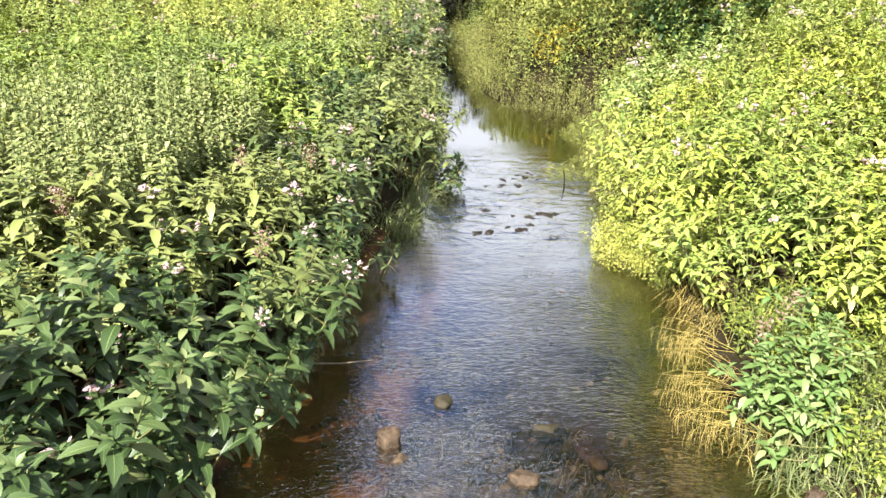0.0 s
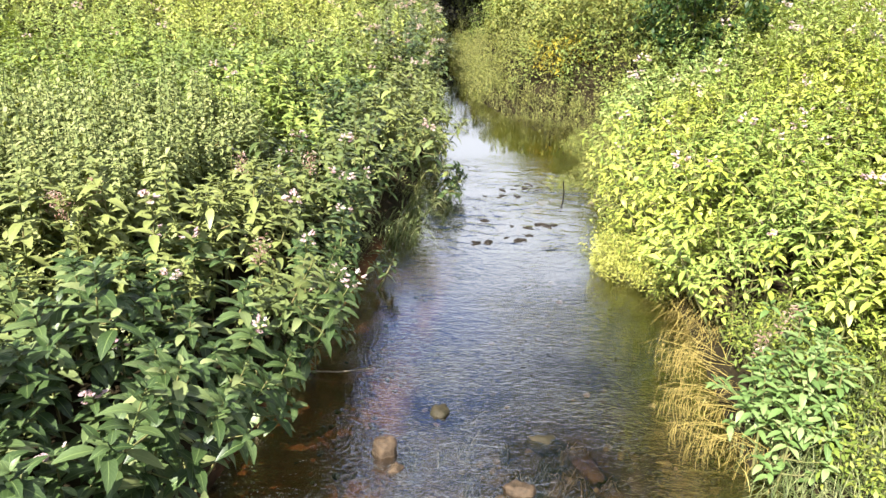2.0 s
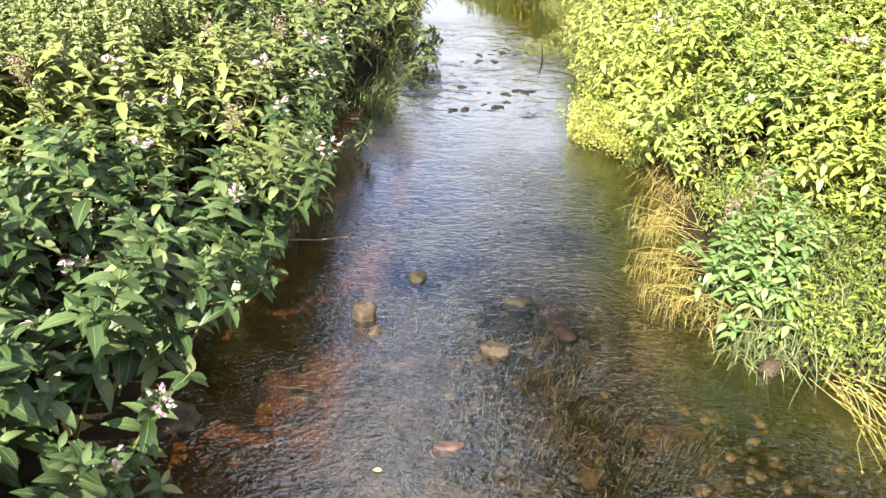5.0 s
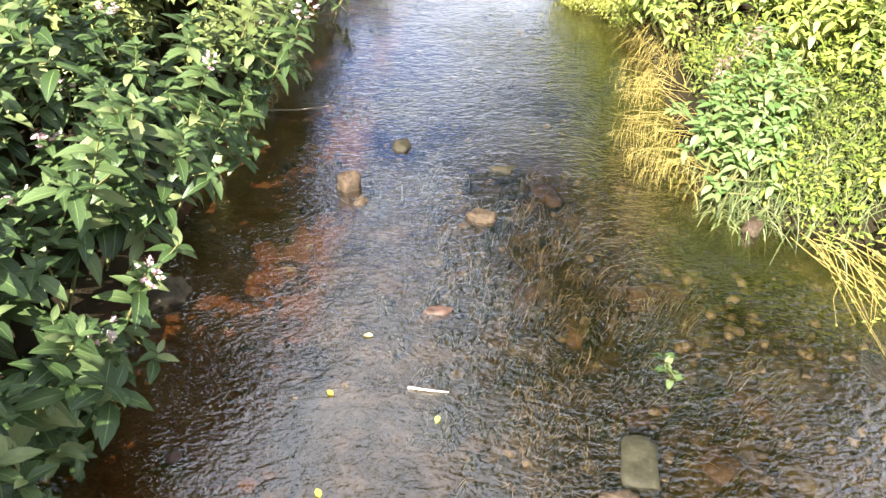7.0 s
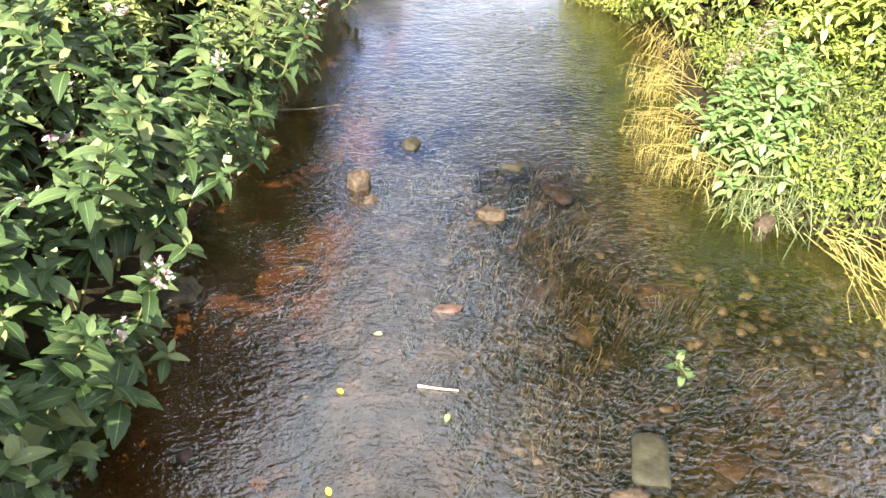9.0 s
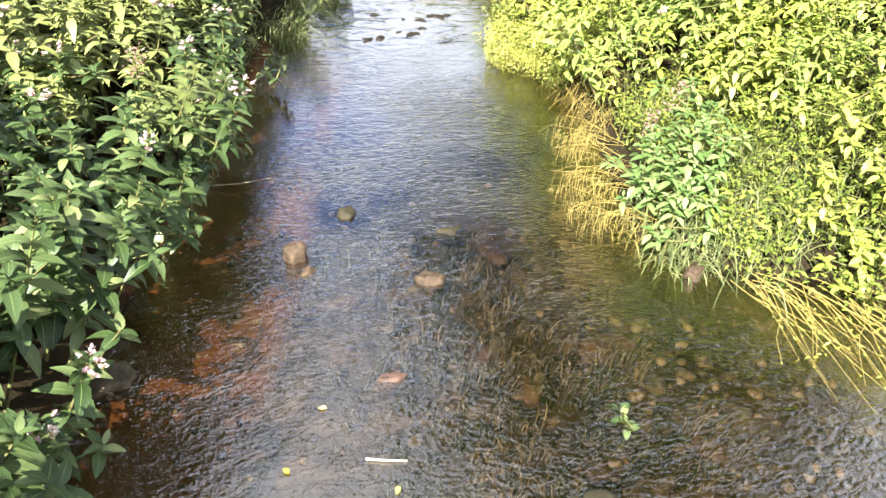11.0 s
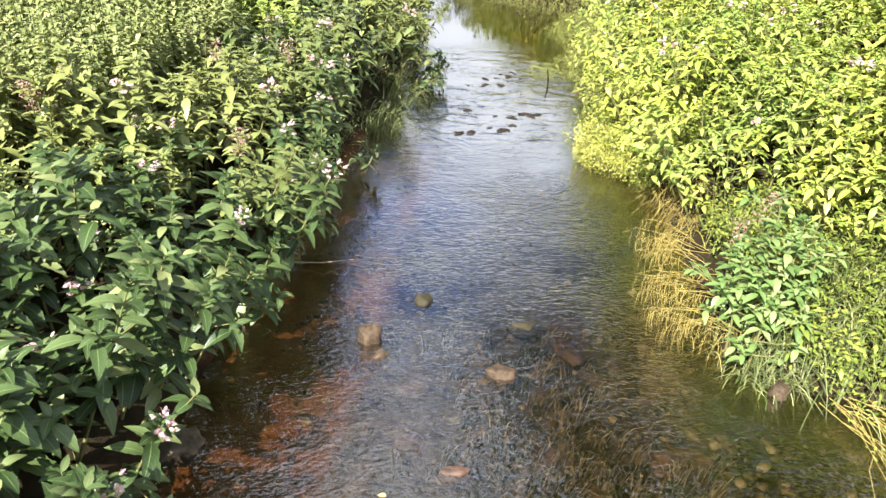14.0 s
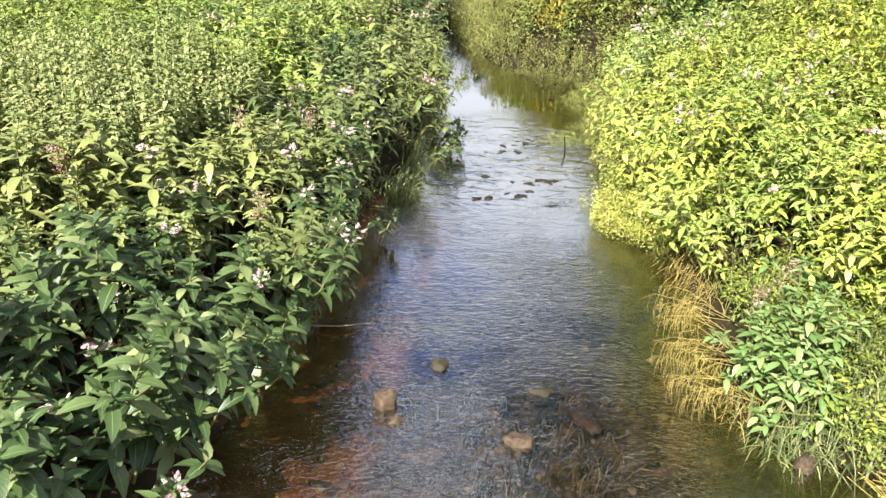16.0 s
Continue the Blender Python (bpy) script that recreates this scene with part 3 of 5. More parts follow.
# ---------------------------------------------------------------- planting
def sites(rng, x0, x1, y0, y1, gap, keep):
    """Jittered planting places at about the given gap, where keep(x, y) is true."""
    gx, gy = np.meshgrid(np.arange(x0, x1, gap), np.arange(y0, y1, gap))
    x = gx.ravel() + rng.uniform(-0.48, 0.48, gx.size) * gap
    y = gy.ravel() + rng.uniform(-0.48, 0.48, gx.size) * gap
    ok = keep(x, y)
    return x[ok], y[ok]


def stand(rng, x, y, lean_to=None, scale=(0.85, 1.15), sink=0.03):
    """A plant's matrices at the places: turned, scaled, leaning out over the water near the edge."""
    n = len(x)
    z = land(x, y) - sink
    lo, ro = left_edge(y) - x, x - right_edge(y)
    out = np.where(lo > 0, 0.5 * (1 - ease(0.05, 0.7, lo)), -0.6 * (1 - ease(0.05, 0.7, ro)))
    out = out * (1 - 0.8 * ease(10, 12.5, y))
    mats = np.empty((n, 4, 4))
    for i in range(n):
        s = rng.uniform(*scale)
        mats[i] = move(x[i], y[i], z[i]) @ rot("y", out[i] + rng.normal(0, 0.07)) @ rot("x", rng.normal(0, 0.07)) @ rot("z", rng.uniform(0, 6.28)) @ grow(s)
    return mats


def thicket(name, label, category, rng, mats, templates, leaf_material, heads=0.0, head_material=None, stem_material=None, head_size=1.0):
    """Many plants as one stand: stems, foliage and flower heads are its parts."""
    root = thing(name, label, category, kind="stuff")
    which = rng.integers(0, len(templates), len(mats))
    stems, leaves, blooms = [], [], []
    for k, t in enumerate(templates):
        own = mats[which == k]
        if not len(own):
            continue
        stems.append(spread(t[0], own))
        leaves.append(spread(t[1], own))
        for m in own:
            if rng.random() < heads:
                blooms.append(spread(flower_head(rng, rng.integers(4, 9)), (m @ move(*t[2]) @ grow(head_size))[None]))
    tagged(part_np("stems", join(stems), stem_material or M_STEM, root), kind="stuff")
    tagged(part_np("foliage", join(leaves), leaf_material, root), kind="stuff")
    if blooms:
        tagged(part_np("flowers", join(blooms), head_material or M_PETAL, root), kind="stuff")
    return root


rng = np.random.default_rng(7)
MID = [balsam_template(s, h) for s, h in ((1, 1.0), (2, 0.9), (3, 1.1), (4, 0.8), (5, 1.0))]
FAR = [balsam_template(s, h, LEAF_FAR, 0.7, 0.15) for s, h in ((11, 1.1), (12, 1.2), (13, 1.0), (14, 1.25))]
MID_R = [balsam_template(s, h, leaf_shape(5, 0.2, 0.22, 0.25), 1.6, 0.108) for s, h in ((41, 1.0), (42, 0.9), (43, 1.1), (44, 0.8))]
NETTLE = [nettle_template(s, h, leaf_shape(4, 0.24, 0.3, 0.3)) for s, h in ((21, 1.15), (22, 1.0), (23, 1.25))]


def in_nettles(x, y):
    return (((x + 3.4) / 2.0) ** 2 + ((y - 7.2) / 1.9) ** 2 < 1) & (x < left_edge(y) - 1.4)


def near_left(x, y):
    return (y < 4.8) & (x > -2.35)


NEAR_MESH = []
for k, shape in enumerate(LEAF_NEAR):
    me = mesh_np("leaf", *shape)
    me.materials.append(M_LEAF)
    NEAR_MESH.append(me)
FRESH_MESH = []
for k, shape in enumerate(LEAF_NEAR):
    me = mesh_np("leaf", *shape)
    me.materials.append(M_FRESH)
    FRESH_MESH.append(me)


FLOWER_MESH = mesh_np("flower", *FLOWER)
FLOWER_MESH.materials.append(M_PETAL_ONE)


def balsam_plant(rng, m, height, label, flowers, group, full=1.0, leaf=0.16, meshes=NEAR_MESH):
    """One balsam with every leaf a piece of its own."""
    plant = thing("balsam_plant", label, "plant", group, m=Matrix(m.tolist()))
    stems, leaves, top = balsam_plan(rng, height, full, leaf)
    part_np("stem", join([tube(p, r, 5) for p, r in stems]), M_STEM, plant)
    for lf in leaves:
        ob = new("leaf", meshes[rng.integers(0, 4)])
        ob.parent = plant
        ob.matrix_local = Matrix(leaf_matrix(lf).tolist())
    if flowers:
        for k in range(rng.integers(5, 10)):
            ob = new("flower", FLOWER_MESH)
            ob.parent = plant
            ob.matrix_local = Matrix((move(*top) @ move(0, 0, rng.uniform(-0.02, 0.06)) @ rot("z", rng.uniform(0, 6.28)) @ move(0, rng.uniform(0.015, 0.05), 0) @ rot("x", rng.uniform(-0.6, 0.5)) @ grow(rng.uniform(0.65, 1.1))).tolist())
            tagged(ob, "pale pink slipper-shaped flower")
    return plant


# left bank, by the viewer: single plants
x, y = sites(rng, -2.9, -0.7, 1.0, 4.9, 0.28, lambda x, y: (x < left_edge(y) - 0.04) & near_left(x, y))
for m in stand(rng, x, y):
    bloom = rng.random() < 0.05
    balsam_plant(rng, m, 0.97 + 0.16 * np.sin(2.6 * m[0, 3] + 1.9 * m[1, 3]) + rng.uniform(-0.1, 0.1), "leafy green balsam in pale pink flower on the bank" if bloom else "leafy green balsam with no flowers on the bank",
                 bloom, "balsams on the bank", 0.9, 0.175)

# taller ones added out of view beside the footbridge, placed to shade the shallows
for px, py, h in ((-1.75, 1.1, 1.5), (-1.6, 1.3, 1.55), (-1.5, 1.15, 1.45), (-1.85, 1.35, 1.5), (-1.4, 1.3, 1.35), (-1.68, 0.85, 1.5)):
    m = move(px - 0.35, py, land(px - 0.35, py) - 0.03) @ rot("y", rng.uniform(0.1, 0.25)) @ rot("z", rng.uniform(0, 6.28))
    balsam_plant(rng, m, h, "tall leafy green balsam added out of view to shade the shallows", False, "balsams beside the footbridge", 1.2, 0.18)

# those in flower that stand out from the rest
for px, py, top in ((-2.03, 5.35, 1.1), (-1.78, 5.26, 1.1), (-0.92, 5.2, 1.1), (-0.63, 4.78, 1.0), (-0.94, 6.88, 1.1), (-2.12, 7.41, 1.15), (-1.69, 4.55, 1.1), (-1.43, 8.25, 1.1),
                    (-1.75, 3.02, 0.95), (-1.78, 3.46, 0.95), (-1.82, 3.97, 0.98), (-1.14, 2.73, 0.75), (-1.3, 2.42, 0.75), (-1.5, 7.3, 1.12), (-0.75, 5.9, 1.1)):
    edge = float(left_edge(py)) - 0.05
    bx = min(px, edge)
    base = float(land(bx, py))
    m = move(bx, py, base - 0.03) @ rot("y", math.atan2(px - bx, top - base)) @ rot("z", rng.uniform(0, 6.28))
    balsam_plant(rng, m, math.hypot(top - base, px - bx), "leafy green balsam in pale pink flower on the bank", True, "balsams on the bank", 0.6, 0.155)

# short ones hanging over the water
x, y = sites(rng, -2.2, -0.6, 1.2, 6.0, 0.27, lambda x, y: (x < left_edge(y) - 0.08) & (x > left_edge(y) - 0.3) & ((y < 3.0) | (y > 4.6)))
for px, py in zip(x, y):
    m = move(px, py, land(px, py) - 0.03) @ rot("y", rng.uniform(0.6, 1.0)) @ rot("x", rng.normal(0, 0.25)) @ rot("z", rng.uniform(0, 6.28))
    balsam_plant(rng, m, rng.uniform(0.35, 0.55), "low green balsam shoot hanging over the water", False, "balsam shoots over the water", 0.7, 0.12)

# a leafy clump pushing out over the water further up
for px, py in ((0.05, 9.2), (0.15, 9.35), (0.1, 9.6), (0.2, 9.75), (0.0, 9.85), (0.18, 9.5), (-0.45, 6.7)):
    m = move(px - 0.1, py, 0.0) @ rot("y", rng.uniform(0.5, 0.9)) @ rot("x", rng.normal(0, 0.3)) @ rot("z", rng.uniform(0, 6.28))
    balsam_plant(rng, m, rng.uniform(0.35, 0.45), "low green balsam shoot hanging over the water", False, "balsam shoots over the water", 0.6, 0.12)


def plume(rng, x, y, tall, label):
    """A faded, feathery flower head on a tall stem."""
    root = thing("plume_flower", label, "flower", "faded flower heads", m=Matrix.Translation((x, y, float(land(x, y)) - 0.02)))
    part_np("stem", tube([(0, 0, 0), (0.02, 0.01, tall * 0.6), (0.03, 0.0, tall)], (0.006, 0.005, 0.003), 5), M_STEM, root)
    bits = [(0.03 + rng.normal(0, 0.035), rng.normal(0, 0.035), tall - rng.uniform(0, 0.2), rng.uniform(0, 6.28), rng.normal(0.6, 0.4), rng.uniform(0.02, 0.045)) for k in range(90)]
    tagged(part_np("flower_head", spread(LEAF_FAR, np.array([leaf_matrix(b) for b in bits])), M_SEED, root), kind="stuff")
    for k in range(8):
        ob = new("leaf", NEAR_MESH[k % 4])
        ob.parent = root
        ob.matrix_local = Matrix(leaf_matrix((0.015, 0, tall * (0.35 + 0.06 * k), k * 2.4, 0.3, 0.11)).tolist())


for px, py, tall in ((-2.67, 5.23, 1.0), (-2.75, 5.35, 0.98), (-2.58, 5.3, 0.95), (-1.3, 5.1, 0.95), (-0.95, 5.3, 0.85), (-1.75, 6.6, 1.05), (-1.2, 6.9, 0.98), (-2.6, 5.6, 1.0), (2.0, 4.45, 0.85), (2.2, 4.5, 0.9)):
    plume(rng, px, py, tall, "faded dusky pink flower head among the balsam")

# left bank, further off
def left_kind(x, y):
    """0 green balsam, 1 nettles, 2 pale meadow herbs."""
    wob = 0.9 * np.sin(1.3 * x + 0.7 * y) + 0.7 * np.sin(0.6 * x - 1.9 * y)
    pale = (y > 8.2 + wob) & (x < left_edge(y) - 1.3 - 0.4 * np.sin(2 * y))
    return np.where(in_nettles(x, y), 1, np.where(pale, 2, 0))


wedge = lambda x, y: (x < left_edge(y) - 0.04 - 0.12 * ease(4.4, 5.6, y) * (1 - ease(8.6, 9.6, y))) & (x > -3.0 - 0.55 * y)
x, y = sites(rng, -9, 0.3, 0.8, 14, 0.27, lambda x, y: wedge(x, y) & ~near_left(x, y))
kind = left_kind(x, y)
own = kind == 0
thicket("balsam_thicket", "dense green balsam stand with pale pink flowers", "plants", rng, stand(rng, x[own], y[own], scale=(0.7, 1.2)), MID, M_LEAF_J, 0.09)
own = kind == 2
thicket("meadow_herbs", "yellow-green herbs in the open meadow", "plants", rng, stand(rng, x[own], y[own], scale=(0.75, 1.2)), MID, M_MEADOW_NEAR, 0.06)
x, y = sites(rng, -6, -1.5, 5, 9.4, 0.15, in_nettles)
thicket("nettle_patch", "grey-green upright nettles among the balsam", "plants", rng, stand(rng, x, y, scale=(0.95, 1.2)), NETTLE, M_GREY, 0.0, stem_material=M_STEM_G)
x, y = sites(rng, -24, 0.3, 3, 30.5, 0.36, lambda x, y: (x < left_edge(y) - 0.1) & ((y > 13.8) | (x < -3.0 - 0.55 * y)) & (x > -5 - 0.62 * y))
thicket("meadow_herbs", "pale yellow-green tall herbs over the flat meadow", "plants", rng, stand(rng, x, y, scale=(0.8, 1.15)), FAR, M_MEADOW, 0.05, head_size=1.2)
x, y = sites(rng, -2.5, 0.3, 13.5, 24, 0.33, lambda x, y: (x < left_edge(y) - 0.02) & (x > left_edge(y) - 1.3))
thicket("balsam_thicket", "green balsam with pale flowers along the far bank", "plants", rng, stand(rng, x, y, scale=(0.9, 1.25)), FAR, M_LEAF_J, 0.35)

# right bank
x, y = sites(rng, 1.9, 9, 4.6, 10.5, 0.24, lambda x, y: (x > right_edge(y) + 0.15) & (x < 3.0 + 0.6 * y) & ((y > 5.6) | (x > 2.7)))
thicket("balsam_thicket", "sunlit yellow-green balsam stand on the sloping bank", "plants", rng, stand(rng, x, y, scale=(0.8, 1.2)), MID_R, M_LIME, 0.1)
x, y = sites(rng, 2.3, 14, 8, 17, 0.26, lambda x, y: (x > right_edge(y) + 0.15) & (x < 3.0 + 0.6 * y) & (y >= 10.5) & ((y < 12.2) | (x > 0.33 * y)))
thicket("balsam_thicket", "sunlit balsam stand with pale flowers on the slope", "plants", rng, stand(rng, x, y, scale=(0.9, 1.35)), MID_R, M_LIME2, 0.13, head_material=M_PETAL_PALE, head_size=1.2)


def low_herb(seed, height, leaf=0.034, count=64, wide=0.13):
    """A small-leaved bushy herb."""
    r = np.random.default_rng(seed)
    leaves = []
    for i in range(count):
        a, h = r.uniform(0, 6.28), height * r.uniform(0.15, 1) 
        d = wide * r.uniform(0.1, 1) * (1.15 - 0.6 * h / height)
        leaves.append((d * np.cos(a), d * np.sin(a), h, a + r.normal(0, 0.6), r.normal(0.25, 0.4), leaf * r.uniform(0.7, 1.3)))
    st = [tube([(0, 0, 0), (0.4 * wide * np.cos(b), 0.4 * wide * np.sin(b), height * 0.85)], (0.003, 0.0015), 3) for b in (0, 2.1, 4.2)]
    return join(st), spread(LEAF_FAR, np.array([leaf_matrix(q) for q in leaves])), np.array((0, 0, height))


TALL = [low_herb(34, 1.15, 0.1, 130, 0.36), low_herb(35, 1.35, 0.1, 150, 0.34), low_herb(36, 0.95, 0.09, 110, 0.38)]
x, y = sites(rng, -9, 13, 12.4, 30.5, 0.34, lambda x, y: (x > right_edge(y) + 0.12) & (x < 0.33 * y + 0.5 * np.sin(y)))
bright = np.sin(0.9 * x + 0.5 * y) + np.sin(0.7 * y - 0.4 * x) + rng.normal(0, 0.5, len(x)) + 0.5 * (x - right_edge(y)) > 0.6
mats = stand(rng, x, y, scale=(0.85, 1.3))
mats[:, :3, :3] *= (0.35 + 0.65 * ease(0.1, 1.5, x - right_edge(y)))[:, None, None]       # lower towards the water
thicket("bank_herbs", "yellow-green tall herbs on the far sloping bank", "plants", rng, mats[bright], TALL, M_MEADOW_NEAR, 0.0)
thicket("bank_herbs", "olive and brownish herbs on the far bank", "plants", rng, mats[~bright], TALL, M_OLIVE, 0.0)
LOW = [low_herb(31, 0.34), low_herb(32, 0.45, 0.05, 44), low_herb(33, 0.28, 0.026, 90)]
x, y = sites(rng, 1.7, 4.2, 3.3, 7.8, 0.105, lambda x, y: (x > right_edge(y) - 0.02) & (((x > 2.35) & (y < 5.8)) | (y > 6.5)) & (x < 3.9) & ((y > 3.6) | (x > 3.0)))
thicket("creeping_herbs", "small-leaved yellow-green herbs trailing to the water", "plants", rng, stand(rng, x, y, scale=(0.8, 1.3)), LOW, M_LOWL, 0.0)
x, y = sites(rng, 1.6, 2.9, 6.5, 8.4, 0.075, lambda x, y: ((x - 2.3) / (0.6 + 0.08 * np.sin(9 * y))) ** 2 + ((y - 7.3) / 0.72) ** 2 < 1)
mats = stand(rng, x, y, scale=(0.55, 1.0))
mats[:, 2, 3] = -0.02 + 0.16 * np.clip(x - 1.9, 0, 1)
thicket("water_mat", "bright lime mat of small-leaved plants spreading over the water", "plants", rng, mats, LOW, M_MAT, 0.0)
x, y = sites(rng, 0.2, 4.2, 7.6, 26, 0.16, lambda x, y: (x > right_edge(y) - 0.12) & (x < right_edge(y) + 0.5))
thicket("edge_herbs", "olive small-leaved herbs along the water's edge", "plants", rng, stand(rng, x, y, scale=(0.9, 1.5)), LOW, M_OLIVE, 0.0)
x, y = sites(rng, 0.8, 3.4, 9.8, 14.2, 0.12, lambda x, y: (x > right_edge(y) - 0.6 + 0.25 * np.sin(3 * y)) & (x < right_edge(y) + 0.05))
mats = stand(rng, x, y, scale=(0.4, 0.7))
mats[:, 2, 3] = -0.07
thicket("floating_herbs", "olive water plants floating along the edge", "plants", rng, mats, LOW, M_OLIVE, 0.0)
x, y = sites(rng, -2.6, 0.3, 2, 12, 0.24, lambda x, y: (x > left_edge(y) - 0.25) & (x < left_edge(y) + 0.06) & (y > 5.0) & (np.sin(5 * y) + np.sin(2.1 * y) > -0.6))
thicket("edge_herbs", "small green herbs at the foot of the bank", "plants", rng, stand(rng, x, y, scale=(0.6, 1.1)), LOW, M_LEAF_J, 0.0)


# ---------------------------------------------------------------- grasses
def blade(rng, base, way, length, rise, width, droop=1.0):
    """An arching blade of grass: a tapering ribbon."""
    t = np.linspace(0, 1, 7)
    way = np.array([np.cos(way), np.sin(way)])
    run = length * (0.25 * t + 0.75 * t ** 1.6) * 0.8
    h = rise * np.sin(np.pi * np.clip(t * 0.62, 0, 1)) - droop * length * 0.42 * t ** 3
    c = np.stack([base[0] + way[0] * run, base[1] + way[1] * run, base[2] + h], 1)
    w = width * (1 - t ** 2) + 0.0006
    side = np.array([-way[1], way[0], 0.25])
    v = np.stack([c - w[:, None] * side, c + w[:, None] * side], 1).reshape(-1, 3)
    q = []
    for i in range(6):
        a = 2 * i
        q += [(a, a + 1, a + 3), (a, a + 3, a + 2)]
    return v, np.array(q), np.stack([np.tile([-1.0, 1.0], 7), np.repeat(t, 2)], 1)


def tussock(rng, name, label, centre, spreadr, count, material, length, rise, toward=None, width=0.004):
    """A tuft of many blades."""
    root = thing(name, label, "grass", m=Matrix.Translation(centre))
    pieces = []
    for i in range(count):
        a = rng.uniform(0, 6.28) if toward is None else rng.normal(*toward)
        r = spreadr * np.sqrt(rng.random())
        b = rng.uniform(0, 6.28)
        x0, y0 = r * np.cos(b), r * np.sin(b)
        z0 = float(land(centre[0] + x0, centre[1] + y0)) - centre[2]
        one = blade(rng, (x0, y0, z0), a, length * rng.uniform(0.6, 1.25), rise * rng.uniform(0.5, 1.2), width * rng.uniform(0.6, 1.3), rng.uniform(0.6, 1.2))
        if i < 26:
            part_np("blade", one, material, root)
        else:
            pieces.append(one)
    tagged(part_np("grass", join(pieces), material, root), kind="stuff")
    return root


def at_land(x, y):
    return (x, y, float(land(x, y)))


tussock(rng, "grass_tussock", "green grass tussock drooping into the stream", at_land(2.27, 4.1), 0.3, 300, M_GRASS, 0.36, 0.15)
tussock(rng, "grass_tussock", "green grass tussock among creeping herbs", at_land(2.55, 4.2), 0.4, 260, M_GRASS, 0.36, 0.25)
tussock(rng, "grass_tussock", "pale grass blades trailing on the water", at_land(2.12, 3.9), 0.16, 120, M_GRASS, 0.32, 0.12, (4.3, 0.9))
for cx, cy, n in ((1.98, 4.3, 50), (2.02, 4.95, 50)):
    tussock(rng, "dry_grass_tuft", "straw-yellow dry grass arching over the water", at_land(cx, cy), 0.2, n, M_STRAW, 0.3, 0.12, (3.7, 0.7), 0.002)
for cx, cy, n in ((2.3, 5.75, 55), (2.4, 6.1, 60), (2.3, 6.4, 50)):
    tussock(rng, "dry_grass_tuft", "flattened straw-yellow stems lying out over the water", at_land(cx, cy), 0.16, n, M_STRAW, 0.5, 0.14, (3.3, 0.8), 0.0025)
for cx, cy in ((2.8, 4.3), (3.15, 3.95), (2.6, 5.4), (2.6, 3.85), (2.95, 4.6), (2.75, 4.9)):
    tussock(rng, "grass_tussock", "long pale green grass growing through creeping herbs", at_land(cx, cy), 0.3, 90, M_GRASS, 0.5, 0.3, None, 0.005)
tussock(rng, "grass_tussock", "narrow green grass blades at the foot of the bank", at_land(-0.42, 7.9), 0.22, 80, M_GRASS, 0.4, 0.3, (0.2, 1.0))
tussock(rng, "grass_tussock", "narrow green grass blades at the foot of the bank", at_land(-0.25, 8.7), 0.2, 90, M_GRASS, 0.4, 0.35, (0.2, 1.0))


def fringe(rng, cx, cy, z, count):
    """Dead grass stalks bowed over the water, with thin strands hanging from them."""
    root = thing("dry_grass_fringe", "bowed dry grass stalks with hanging strands", "grass", "dry stalks over the water", m=Matrix.Translation((cx, cy, z)))
    for i in range(count):
        y0 = rng.uniform(-0.2, 0.2)
        reach, top = rng.uniform(0.3, 0.5), rng.uniform(0.05, 0.16)
        pts = [(0.12, y0, 0), (-0.3 * reach, y0 + rng.normal(0, 0.02), top), (-0.75 * reach, y0 + rng.normal(0, 0.03), top + 0.02), (-reach, y0 + rng.normal(0, 0.04), top - 0.03)]
        stalk = part_np("stalk", tube(pts, (0.0024, 0.002, 0.0015, 0.001), 4), M_STRAW, root)
        stalk.matrix_local = Matrix.Translation((rng.uniform(-0.06, 0.1), 0, rng.uniform(-0.05, 0.06))) @ Matrix.Rotation(rng.normal(0.1, 0.4), 4, "Z") @ Matrix.Rotation(rng.normal(0, 0.2), 4, "X")
        for k in range(8):
            f = rng.uniform(0.3, 1.0)
            px = -f * reach
            drop = rng.uniform(0.05, 0.17)
            part_np("strand", tube([(px, y0, top), (px - 0.015, y0 - 0.01, top - drop * 0.6), (px - 0.01, y0 - 0.02, top - drop)], (0.0015, 0.0013, 0.0008), 3), M_STRAW, stalk)


for cx, cy, n in ((1.86, 4.2, 11), (1.9, 4.6, 10), (1.98, 4.95, 9), (2.05, 5.35, 8)):
    fringe(rng, cx, cy, 0.13, n)

# lime balsams leaning in from the bank beyond the tussock
LIME_MESH = []
for k, shape in enumerate(LEAF_NEAR):
    me = mesh_np("leaf", *shape)
    me.materials.append(M_LIME_ONE)
    LIME_MESH.append(me)
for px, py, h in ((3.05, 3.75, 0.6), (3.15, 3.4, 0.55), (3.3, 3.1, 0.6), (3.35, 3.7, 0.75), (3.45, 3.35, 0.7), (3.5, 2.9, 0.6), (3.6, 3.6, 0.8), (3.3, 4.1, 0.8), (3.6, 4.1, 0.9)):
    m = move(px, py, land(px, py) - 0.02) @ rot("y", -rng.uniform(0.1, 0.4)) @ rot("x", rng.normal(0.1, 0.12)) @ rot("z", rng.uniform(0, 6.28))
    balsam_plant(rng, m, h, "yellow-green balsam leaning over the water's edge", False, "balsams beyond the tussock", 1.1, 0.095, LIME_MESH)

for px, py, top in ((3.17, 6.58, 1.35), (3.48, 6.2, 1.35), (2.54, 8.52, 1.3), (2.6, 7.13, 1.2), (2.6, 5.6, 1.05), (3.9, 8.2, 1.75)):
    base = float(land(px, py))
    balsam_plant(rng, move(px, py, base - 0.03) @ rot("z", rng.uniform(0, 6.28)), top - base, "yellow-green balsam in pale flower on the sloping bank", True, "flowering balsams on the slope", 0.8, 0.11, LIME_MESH)

